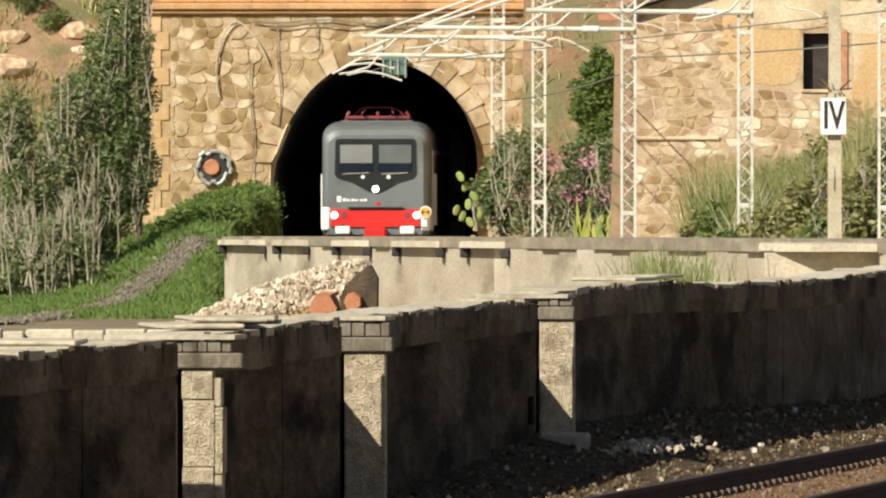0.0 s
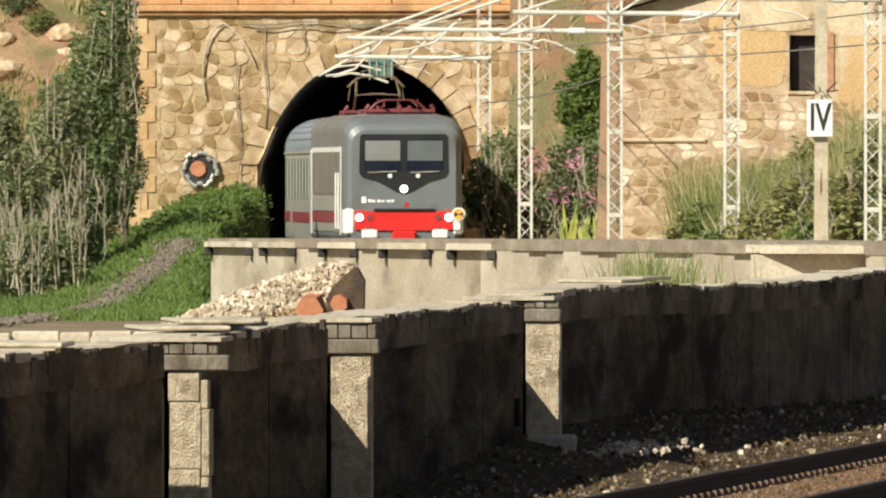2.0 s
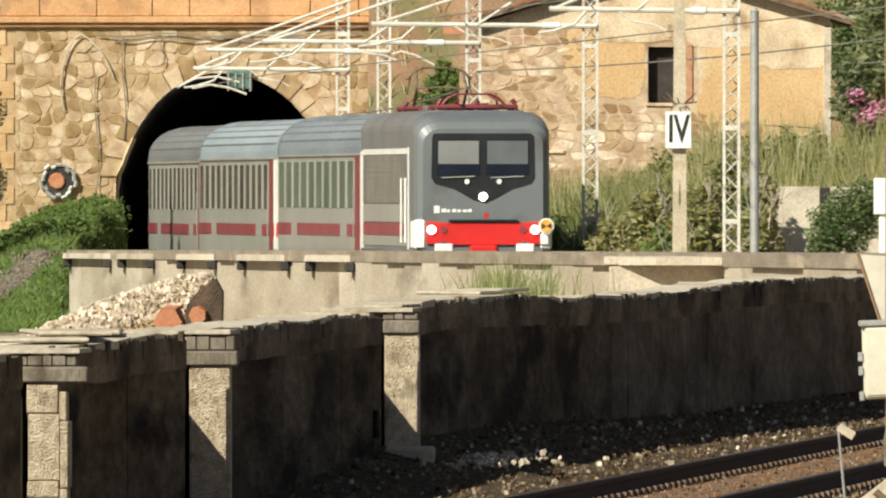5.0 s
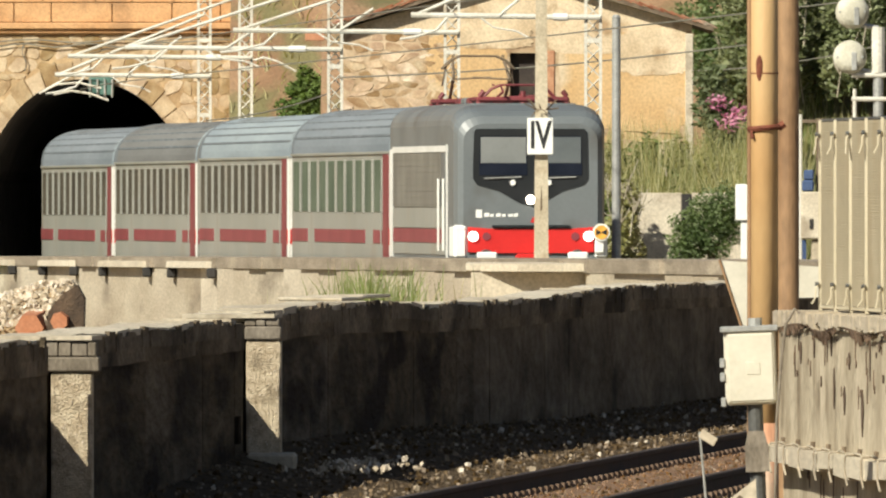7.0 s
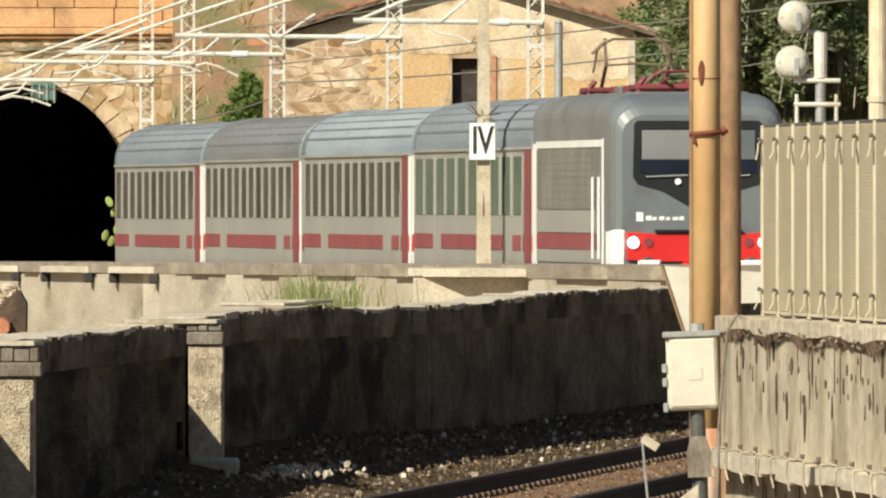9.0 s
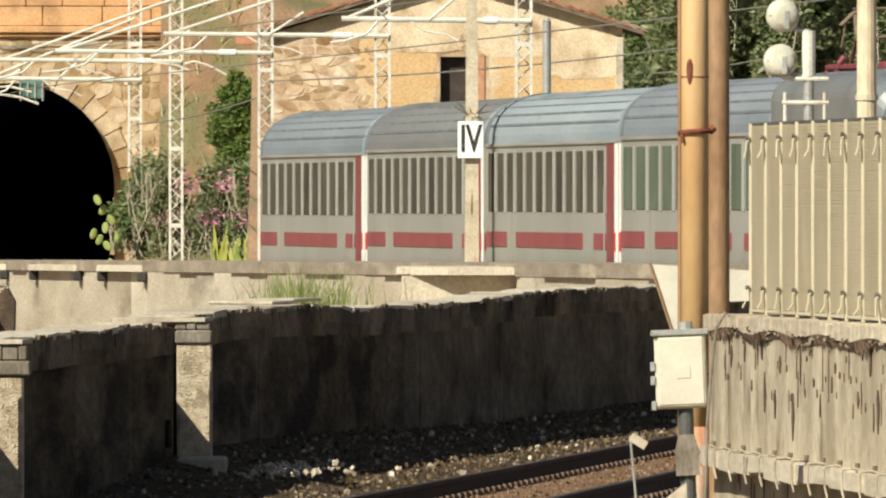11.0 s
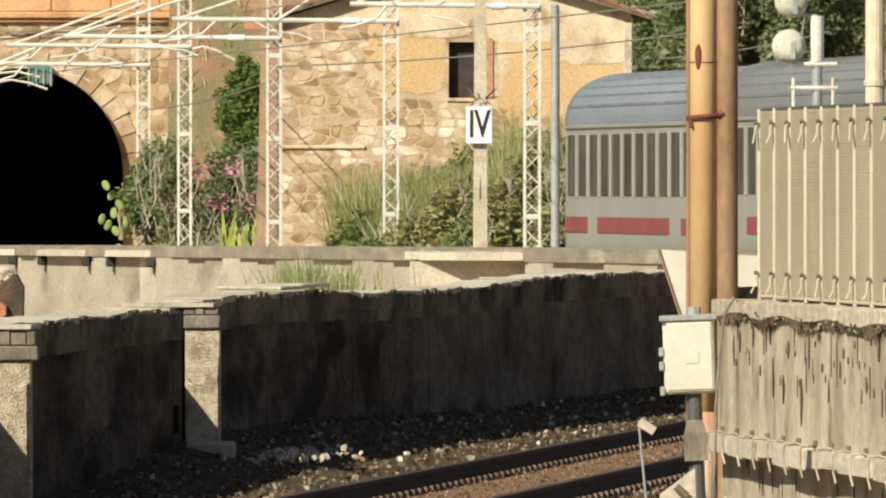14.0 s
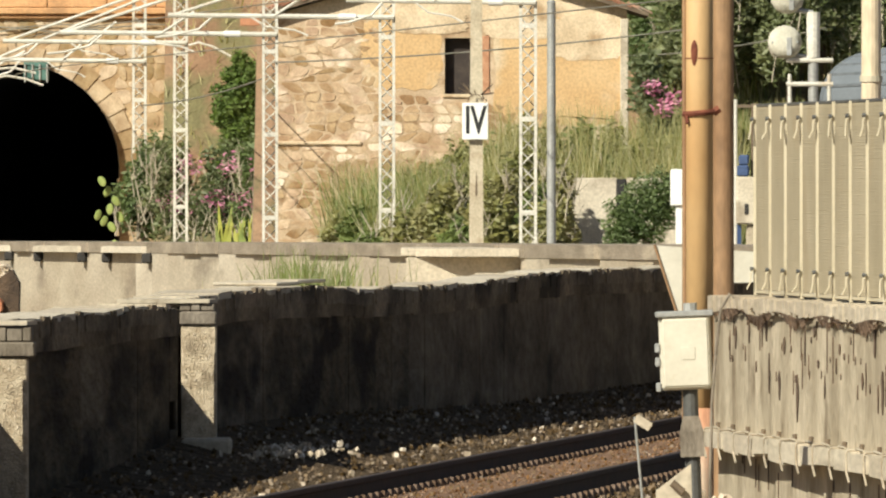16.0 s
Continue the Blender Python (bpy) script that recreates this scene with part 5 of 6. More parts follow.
def parapet():
    root = tagged(new("wall_parapet"), "stained concrete parapet wall carrying a beige panel fence", "wall", kind="structure")
    rnd = random.Random(77)

    def px(y):
        return 2.145 + (135 - y) * 0.0655

    def course(name, mat, a, b, o, z0, z1, depth=0.6, foot=(0.0, 0.0)):
        verts = []
        for y, dz in ((a - 0.006, foot[0]), (b + 0.006, foot[1])):
            verts += [(px(y) - o, y, z0 + dz), (px(y) - o, y, z1), (px(y) + depth, y, z1), (px(y) + depth, y, z0)]
        return raw(name, verts, SIX, mat, root)
    ys = [136.2, 135.0] + [135.0 - 1.26 * i for i in range(1, 16)]
    for a, b in zip(ys, ys[1:]):
        course("wall_panel", CONC_STREAK, a, b, 0.20, 0.50, 1.30)
        course("ledge_block", CONC_PALE, a, b, 0.335 + rnd.uniform(0, 0.02), 0.375 + rnd.uniform(-0.015, 0.015), 0.496 + rnd.uniform(-0.01, 0.012), foot=(0, rnd.uniform(-0.02, 0.02)))
        course("wall_panel", CONC_STREAK, a, b, 0.17, -0.6, 0.366)
        n = 6
        for k in range(n):                            # broken lip of the coping
            ya, yb = a + (b - a) * k / n, a + (b - a) * (k + 1) / n
            g = rnd.uniform(-0.035, 0.02)
            course("wall_coping", CONCRETE, ya, yb, 0.245 + rnd.uniform(-0.012, 0.014), 1.304 + max(-0.01, g), 1.405 + rnd.uniform(-0.012, 0.012), foot=(rnd.uniform(0, 0.03), rnd.uniform(0, 0.03)))
    for k, y in enumerate(ys[1:]):
        x = px(y)
        jog = rnd.uniform(-0.03, 0.03)
        strap = tube([(x - 0.27, y + jog, 0.515), (x - 0.355, y + jog, 0.512), (x - 0.368, y + jog, 0.49), (x - 0.366, y + jog * 0.5, 0.38), (x - 0.35, y - 0.05, 0.31)], 0.008, 5)
        part("ledge_strap", strap, CONCRETE, root)
        part("ledge_bolt", rodded((x - 0.27, y + 0.1, 0.50), (x - 0.265, y + 0.1, 0.55), 0.016), BARK, root)
        part("ledge_tie", tube([(x - 0.28, y + 0.1, 0.52), (x - 0.31, y - 0.2, 0.525), (px(y - 0.5) - 0.30, y - 0.5, 0.515)], 0.007, 4), TWIG, root)
        for j in range(7):                            # rust-dark runs and spalls below the coping
            yy = y - 0.17 * j - 0.16 * rnd.random()
            low = rnd.random() < 0.22
            xx, top, long = px(yy), 1.30 - 0.40 * rnd.random() ** 1.6, 0.04 + 0.30 * rnd.random() ** 2.2
            off = 0.207
            if low:
                top, off, long = 0.36 - 0.1 * rnd.random(), 0.177, 0.06 + 0.2 * rnd.random()
            w = 0.012 + 0.09 * rnd.random() ** 2
            verts = []
            for f, g, sh in ((0.0, 0.25, 0.0), (0.2, 0.8, 0.1), (0.5, 1.0, -0.1), (0.8, 0.7, 0.15), (1.0, 0.1, 0.0)):
                g *= rnd.uniform(0.6, 1.2)
                ya, yb = yy - w * g + w * sh, yy + w * g + w * sh
                verts += [(px(ya) - off, ya, top - long * f), (px(yb) - off, yb, top - long * f), (xx - off + 0.017, yy, top - long * f)]
            faces = []
            for f in range(4):
                o = 3 * f
                faces += [(o, o + 1, o + 4, o + 3), (o + 1, o + 2, o + 5, o + 4), (o + 2, o, o + 3, o + 5)]
            raw("drip_stain", verts, faces + [(2, 1, 0), (12, 13, 14)], DRIP, root)
    verts, faces = [], []
    for k in range(900):                              # hanging roots and dark moss under the coping
        yy = rnd.uniform(116.5, 136.0)
        x, h, w, o = px(yy) - 0.262, rnd.uniform(0.008, 0.05) * (1.15 + math.sin(yy * 2.3)), rnd.uniform(0.02, 0.06), len(verts)
        z = 1.315 + 0.02 * math.sin(yy * 1.7)
        lean = rnd.uniform(-0.12, 0.12)
        verts += [(x, yy, z), (px(yy + w) - 0.262, yy + w, z), (px(yy + w * 0.5 + lean) - 0.245, yy + w * 0.5 + lean, z - h), (x + 0.03, yy, z)]
        faces += [(o, o + 1, o + 2), (o, o + 2, o + 3), (o + 1, o + 3, o + 2), (o, o + 3, o + 1)]
    tagged(raw("moss_fringe", verts, faces, DRIP, root), kind="stuff")
    fence = thing("panel_fence", Matrix(), "beige ribbed metal panel fence on a concrete wall", "fence")
    for a, b in zip(ys[1:], ys[2:]):
        prof = [(a + (b - a) * f, 0.014 * math.sin(math.pi * min(1.0, f * 1.25) ** 0.8) if f < 0.8 else 0.0) for f in (0.0, 0.12, 0.3, 0.5, 0.68, 0.8, 1.0)]
        pn = part("panel", loft([[(px(y) - 0.008 - d, y, 1.46), (px(y) - 0.008 - d, y, 2.70), (px(y) + 0.015 - d, y, 2.70), (px(y) + 0.015 - d, y, 1.46)] for y, d in prof]), BEIGE, fence)
        bm = bmesh.new()
        for i in range(58):
            z = 1.48 + 0.021 * i
            for (y0, d0), (y1, d1) in zip(prof[:-1], prof[1:]):
                rod(bm, (px(y0) - 0.009 - d0, y0, z), (px(y1) - 0.009 - d1, y1, z), 0.0015, sides=4)
        tagged(part("panel_rib", bm, BEIGE, pn), kind="stuff")
        part("top_rail", rodded((px(a), a, 2.712), (px(b), b, 2.712), 0.012, sides=5), DARK_STEEL, fence)
        part("bottom_rail", rodded((px(a), a, 1.445), (px(b), b, 1.445), 0.018, sides=5), BEIGE_POST, fence)
    for y in ys[1:]:
        x = px(y)
        p = part("stanchion", boxed((x - 0.026, y - 0.02, 1.412), (x + 0.005, y + 0.02, 2.715), 0.004), BEIGE_POST, fence)
        for z in (2.61, 1.59):
            b = rnd.uniform(-0.02, 0.02)
            part("hook", tube([(x - 0.026, y - 0.03, z), (x - 0.044, y - 0.04, z - 0.02), (x - 0.046, y - 0.05, z - 0.07 + b), (x - 0.063 + b, y - 0.07, z - 0.13)], 0.006, 5), BEIGE_POST, p)
            part("bolt", rodded((x - 0.05, y - 0.03, z + 0.008), (x - 0.026, y - 0.03, z + 0.008), 0.014, sides=8), DARK_STEEL, p)
    return root


parapet()

# ---- station gear beyond the parapet ----
SPEAKER = surf("offwhite_speaker_shell", (0.48, 0.455, 0.36), (0.62, 0.595, 0.49), 5.0, stain=(0.30, 0.29, 0.22), stain_scale=4.0, grain_mix=0.3)
spk = thing("loudspeaker_mast", pose(4.68, 250, 0), "grey mast with two round off-white loudspeakers", "loudspeaker mast")
part("mast_tube", rodded((0, 0, -0.3), (0, 0, 4.32), 0.065, sides=12), GREY_STEEL, spk)
part("mast_sleeve", rodded((0, 0, 3.75), (0, 0, 4.33), 0.085, sides=12), WHITE_STEEL, spk)
for x, z in ((-0.33, 4.52), (-0.36, 3.95)):
    d = part("loudspeaker", loft([[(x + r * math.cos(radians(a)), yy, z + r * math.sin(radians(a))) for a in range(0, 360, 18)] for r, yy in ((0.10, -0.20), (0.17, -0.16), (0.205, -0.11), (0.215, -0.06), (0.19, 0.02), (0.14, 0.08))]), SPEAKER, spk, "round off-white loudspeaker", smooth=True)
    part("seam", boxed((x - 0.17, -0.175, z - 0.012), (x + 0.17, -0.10, z + 0.012), 0.003), GREY_STEEL, d)
    part("side_plate", boxed((x + 0.02, -0.21, z - 0.17), (x + 0.085, -0.09, z + 0.06), 0.006), GREY_STEEL, d)
    part("driver", rodded((x, 0.06, z), (x + 0.05, 0.25, z), 0.1, 0.09, 12), DARK_STEEL, d)
    part("mount", rodded((x + 0.1, 0.0, z - 0.16), (0, 0, z - 0.2), 0.03), GREY_STEEL, d)
for z in (3.72, 3.42, 3.12):
    part("cross_bar", rodded((-0.34, -0.05, z), (0.25, -0.05, z), 0.03), WHITE_STEEL, spk)
for x in (-0.3, 0.2):
    part("bracket_bar", rodded((x, -0.05, 3.1), (x, -0.05, 3.55), 0.025), WHITE_STEEL, spk)
pp = thing("pale_pole", pose(4.33, 200, 0), "pale cream tubular pole behind the fence", "pole")
part("tube", rodded((0, 0, -0.3), (0, 0, 6.5), 0.105, 0.095, 16), surf("cream_paint", (0.62, 0.50, 0.34), (0.72, 0.60, 0.43), 1.0, rough=0.5, bump=0.1, stretch=(1, 1, 0.3)), pp)
part("collar", rodded((0, 0, 3.2), (0, 0, 3.26), 0.115, sides=16), BEIGE_POST, pp)

low = thing("low_wall", Matrix(), "low pale concrete wall at the foot of the slope", "wall")
part("panel", boxed((2.47, 430, -0.3), (3.78, 430.25, 2.26), 0.02), CONC_PALE, low)
part("panel", boxed((3.99, 430, -0.3), (6.2, 430.25, 2.26), 0.02), CONC_PALE, low)
part("post", boxed((3.78, 429.98, -0.3), (3.99, 430.3, 2.24), 0.02), UNDER, low)
wc = thing("white_cabinet", pose(4.765, 400, 0), "small white equipment cabinet on a post", "electrical cabinet")
part("case", boxed((-0.165, -0.12, 1.69), (0.165, 0.12, 2.43), 0.02), SIGN_WHITE, wc)
part("leg", boxed((-0.06, -0.05, 0.1), (0.12, 0.05, 1.69), 0.01), SIGN_WHITE, wc)
tp = thing("thin_post", pose(5.77, 390, 0), "thin white steel post", "post")
part("tube", rodded((0, 0, 0), (0, 0, 3.8), 0.035), WHITE_STEEL, tp)
sh = thing("wooden_post", pose(6.08, 385, 0), "dark brown wooden post by a low wall", "post")
part("shaft", boxed((-0.08, -0.08, 0), (0.08, 0.08, 3.7), 0.01), BARK, sh)
part("cross_piece", boxed((-0.36, -0.04, 3.62), (-0.085, 0.04, 3.68)), BARK, sh)
tarp = bmesh.new()
for z0, z1, dx in ((2.28, 2.5, 0.0), (2.5, 2.7, 0.03)):
    box(tarp, (5.72 + dx, 384.6, z0), (5.95, 384.9, z1), 0.03)
link("blue_tarpaulin", tarp, BLUE, None, "dark blue folded tarpaulin lying on a low block", category="tarpaulin")
bl = thing("low_block", Matrix(), "pale concrete block with a black plate as a hollow's shade", "block")
part("block", boxed((5.7, 384.4, 1.35), (6.3, 385.2, 2.275), 0.03), CONC_PALE, bl)
# no hollow is cut; a black plate holds its shade
part("notch", boxed((5.86, 384.38, 1.55), (5.93, 384.41, 1.75)), UNDER, bl)
part("base", boxed((5.9, 384.5, -0.3), (6.3, 385.1, 1.346), 0.03), CONCRETE, bl)
part("blue_prop", boxed((5.72, 384.6, -0.3), (5.80, 384.7, 1.346)), BLUE, bl)


# ---- plants ----
rng0 = np.random.default_rng(26)

def leaves(name, blobs, count, size, mat, parent=None, seed=1, label="", category="", kind="", flat=0.5):
    """Small leaf blades in uneven clumps; blobs: centre and three radii."""
    rng = np.random.default_rng(seed)
    vol = np.array([b[3] * b[4] * b[5] for b in blobs]) ** 0.7
    pick = rng.choice(len(blobs), count, p=vol / vol.sum())
    B = np.array(blobs)[pick]
    d = rng.normal(size=(count, 3))
    d /= np.linalg.norm(d, axis=1)[:, None]
    rad = rng.uniform(0.15, 1.0, count) ** 0.5
    lump = 1 + 0.28 * np.sin(d[:, 0] * 5.1 + pick * 2) * np.sin(d[:, 2] * 6.3 + pick) + rng.normal(0, 0.07, count)
    c = B[:, :3] + d * (rad * lump)[:, None] * B[:, 3:]
    a = rng.normal(size=(count, 3))
    a[:, 2] *= flat
    a /= np.linalg.norm(a, axis=1)[:, None]
    b = np.cross(a, rng.normal(size=(count, 3)))
    b /= np.linalg.norm(b, axis=1)[:, None]
    s = (size * rng.uniform(0.6, 1.4, count))[:, None]
    v = np.stack([c - a * s, c + b * s * 0.38, c + a * s, c - b * s * 0.38], 1).reshape(-1, 3)
    faces = np.arange(count * 4).reshape(-1, 4).tolist()
    return raw(name, v.tolist(), faces, mat, parent, label=label, category=category, kind=kind)


def blades(name, spots, height, width, mat, seed, lean=0.35, label="", category="", kind="stuff", parent=None):
    """Bent tapering blades of grass or reed, one at each spot."""
    rng = np.random.default_rng(seed)
    P = np.array(spots)
    n = len(P)
    h = height * rng.uniform(0.45, 1.1, n)
    az = rng.uniform(0, 2 * math.pi, n)
    dirn = np.stack([np.cos(az), np.sin(az) * 0.6, np.zeros(n)], 1)
    ln = rng.uniform(0.1, 1.0, n) * lean
    side = np.stack([np.ones(n), rng.uniform(-0.5, 0.5, n), np.zeros(n)], 1)
    w = (width * rng.uniform(0.6, 1.3, n))[:, None]
    rows = []
    for f, k in ((0, 1.0), (0.5, 0.8), (0.85, 0.45), (1.0, 0.05)):
        c = P + dirn * (h * ln * f * f)[:, None]
        c[:, 2] += h * f * (1 - 0.25 * ln * f)
        rows += [c - side * w * k / 2, c + side * w * k / 2]
    v = np.stack(rows, 1).reshape(-1, 3)
    faces = []
    for i in range(n):
        o = 8 * i
        faces += [(o, o + 1, o + 3, o + 2), (o + 2, o + 3, o + 5, o + 4), (o + 4, o + 5, o + 7, o + 6)]
    return raw(name, v.tolist(), faces, mat, parent, label=label, category=category, kind=kind)


def shrub(name, x, y, blobs, n, size, mat, label, category, seed, twigs=0, tall=1.0):
    z = ground_z(x, y)
    root = thing(name, pose(x, y, z), label, category)
    top = max(b[2] for b in blobs)
    rnd = random.Random(seed)
    bm = bmesh.new()
    rod(bm, (0, 0, -0.4), (0.05, 0, top * 0.6), 0.10, 0.06, 7)
    for b in blobs:
        rod(bm, (0.03, 0, top * 0.25), (b[0], b[1], b[2]), 0.06, 0.02, 6)
    part("trunk", bm, BARK, root)
    leaves("crown", blobs, n, size, mat, root, seed)
    if twigs:
        bm = bmesh.new()
        for k in range(twigs):
            b = rnd.choice(blobs)
            px, pz = b[0] + rnd.uniform(-1, 1) * b[3], b[2] - rnd.uniform(0.3, 1.1) * b[5]
            yy = b[1] - b[4] * rnd.uniform(0.5, 1.05)
            hh = rnd.uniform(0.7, 1.9) * tall
            dx = rnd.uniform(-0.3, 0.3)
            rod(bm, (px, yy, pz), (px + dx, yy, pz + hh), 0.022, 0.008, 4)
            for j in range(3):
                f = rnd.uniform(0.3, 0.9)
                rod(bm, (px + dx * f, yy, pz + hh * f), (px + dx * f + rnd.uniform(-0.3, 0.3), yy, pz + hh * f + rnd.uniform(0.2, 0.5)), 0.012, 0.005, 4)
        tagged(part("twig_tangle", bm, TWIG, root, "bare grey twigs"), kind="stuff")
    return root


def at_height(x, y, z):
    return z - ground_z(x, y)


TREES = [(-17.6, 500.0, [(0, 0, 3.9, 0.9, 0.9, 2.0), (0.35, 0, 5.6, 0.5, 0.7, 1.4), (0.1, -0.3, 2.2, 1.0, 1.0, 1.7)], 5200),
         (-18.5, 496.0, [(0, 0, 3.0, 0.9, 0.9, 1.6), (0.3, 0, 4.3, 0.6, 0.7, 1.1), (-0.3, -0.3, 1.5, 1.1, 1.0, 1.3)], 4800),
         (-19.3, 492.0, [(0, 0, 2.4, 0.9, 0.9, 1.5), (-0.3, 0, 4.2, 0.55, 0.6, 1.0), (0.1, -0.3, 1.2, 1.2, 1.0, 1.2)], 4800),
         (-20.4, 489.0, [(0, 0, 1.9, 1.0, 1.0, 1.3), (0.1, 0, 1.0, 1.2, 1.0, 1.0)], 3200),
         (-16.9, 504.0, [(0, 0, 4.2, 0.45, 0.6, 1.7), (0.0, 0, 6.2, 0.32, 0.5, 0.8), (-0.1, 0, 2.0, 0.6, 0.7, 1.5)], 3200),
         (-17.9, 478.0, [(0, 0, 0.9, 1.0, 0.8, 0.9), (-0.8, 0, 0.7, 0.8, 0.8, 0.8)], 2600)]
for k, (x, y, blobs, n) in enumerate(TREES):
    shrub("tree", x, y, blobs, int(n * 3.4), 0.075, LEAF_OLIVE if k % 3 else LEAF, "bushy green tree with bare grey twigs beside the portal", "tree", 40 + k, 26, 1.1)

for k, (x, y, h) in enumerate(((-20.6, 484.5, 1.5), (-19.7, 485.5, 1.6), (-18.9, 487.0, 1.6), (-18.2, 490.0, 1.5), (-17.7, 494.0, 1.3))):
    shrub("bush", x, y, [(0, 0, h * 0.4, 0.75, 0.7, h * 0.5), (0.3, 0, h * 0.85, 0.4, 0.5, h * 0.35), (-0.35, 0.1, h * 0.7, 0.4, 0.5, h * 0.3)], 8000, 0.07,
          LEAF_OLIVE if k % 2 else LEAF, "dense olive-green bush at the foot of the trees", "bush", 300 + k, 14, 1.0)
SHRUBS = [(-7.6, 500.5, [(0, 0, 1.6, 0.7, 0.7, 1.0), (0.3, 0, 2.5, 0.5, 0.6, 0.8)], LEAF, 2600), (-6.7, 499.5, [(0, 0, 1.4, 0.8, 0.7, 1.0), (-0.2, 0, 2.4, 0.6, 0.6, 0.8)], LEAF_OLIVE, 2400),
          (-5.6, 498.5, [(0, 0, 1.4, 0.8, 0.7, 0.9), (0.2, 0.2, 2.3, 0.7, 0.6, 0.8)], LEAF_DARK, 2400), (-4.7, 497.0, [(0, 0, 1.2, 0.6, 0.6, 0.9), (0.0, 0, 2.4, 0.5, 0.5, 0.8)], LEAF, 2000)]
for k, (x, y, blobs, mat, n) in enumerate(SHRUBS):
    r = shrub("flowering_shrub", x, y, blobs, int(n * 1.8), 0.08, mat, "wild oleander shrub with pink blossom beside the tunnel", "shrub", 60 + k, 22, 0.6)
    if k:
        leaves("blossom", [(0.1, -0.5, 1.6, 0.6, 0.3, 0.35), (0.3, -0.5, 2.5, 0.5, 0.3, 0.3)], 240, 0.065, PINK, r, 70 + k)
shrub("bush", -5.26, 511.5, [(0.12, 0, at_height(-5.26, 511.5, 4.75), 0.5, 0.5, 0.75), (-0.05, 0, at_height(-5.26, 511.5, 4.1), 0.68, 0.5, 0.7), (0.15, 0, at_height(-5.26, 511.5, 3.4), 0.7, 0.5, 0.8), (0.0, 0, at_height(-5.26, 511.5, 2.7), 0.6, 0.5, 0.8)], 20000, 0.07, GRASS, "dense green bush on the brown earth slope", "bush", 80)
shrub("bush", 4.30, 425.0, [(0, 0, 1.5, 0.75, 0.6, 0.65), (0.4, 0, 1.9, 0.55, 0.5, 0.55), (-0.4, 0, 1.1, 0.5, 0.5, 0.5)], 9000, 0.05, LEAF, "rounded dark green bush by a low wall", "bush", 81)
shrub("flowering_shrub", 5.1, 458.0, [(0, 0, 3.4, 0.5, 0.5, 0.9), (-0.4, 0, 4.4, 0.4, 0.5, 0.9)], 1800, 0.1, LEAF_DARK, "tall oleander with pink blossom beside the house", "shrub", 82)
leaves("blossom", [(-0.25, -0.6, 4.35, 0.25, 0.2, 0.25), (0.35, -0.6, 4.05, 0.5, 0.2, 0.18), (0.0, -0.6, 3.8, 0.3, 0.2, 0.2)], 220, 0.08, PINK, bpy.data.objects[[o.name for o in bpy.data.objects if o.name.startswith("flowering_shrub")][-1]], 83)
rnd = random.Random(9)
for k in range(16):                                   # dark trees on the slope behind the house
    x = 5.2 + 0.62 * k
    y = 478 + rnd.uniform(-3, 4)
    shrub("tree", x, y, [(0, 0, at_height(x, y, 6.6 + rnd.uniform(-0.8, 0.6)), 1.0, 0.9, 1.2), (0.3, 0, at_height(x, y, 8.3), 0.9, 0.9, 1.2), (-0.2, -0.4, at_height(x, y, 5.3), 0.7, 0.7, 0.8)], 6500, 0.095,
          LEAF_OLIVE if k % 3 else LEAF, "dark leafy tree on the slope behind the house", "tree", 100 + k, 5)
hillgrass = []
while len(hillgrass) < 5000:
    x, y = rng0.uniform(-27, -18.1), rng0.uniform(541, 553)
    if noise.noise((x * 0.5, y * 0.5, 7)) > -0.05:
        hillgrass.append((x, y, ground_z(x, y)))
blades("hill_grass", hillgrass, 0.5, 0.04, REED, 27, 0.9, label="dry grass on the rocky hillside", category="grass")
for k in range(9):                                    # scrub on the rocky hill
    x, y = -24 + 0.9 * k + rnd.uniform(-0.4, 0.4), 542 + rnd.uniform(0, 7)
    if x < -18.3:
        shrub("scrub_bush", x, y, [(0, 0, 0.2, 0.4, 0.4, 0.3), (0.3, 0, 0.4, 0.3, 0.3, 0.25)], 700, 0.06, LEAF_DARK if k % 2 else REED_GREEN, "low dusty scrub bush on the rocky hillside", "bush", 130 + k)

# prickly pear at the tunnel corner
pear = thing("prickly_pear", pose(-8.45, 499.0, ground_z(-8.45, 499.0)), "prickly pear cactus with pale green pads", "cactus")
rnd = random.Random(4)
for k, (x, z) in enumerate(((0.2, 0.5), (0.1, 0.95), (-0.1, 1.1), (0.05, 1.4), (-0.15, 2.1), (-0.02, 1.85), (0.3, 1.2), (-0.25, 1.25), (0.2, 1.6))):
    bm = bmesh.new()
    bmesh.ops.create_uvsphere(bm, u_segments=10, v_segments=7, radius=0.125)
    for v in bm.verts:
        v.co.x *= 0.8
        v.co.y *= 0.22
        v.co.z *= 1.15
    part("pad", bm, CACTUS, pear, at=pose(x, rnd.uniform(-0.15, 0.15), z, 0, rnd.uniform(-40, 40), rnd.uniform(-35, 35)), smooth=True)
agave = thing("yucca", pose(-4.95, 485.0, 0.35), "clump of upright yellow-green sword leaves", "plant")
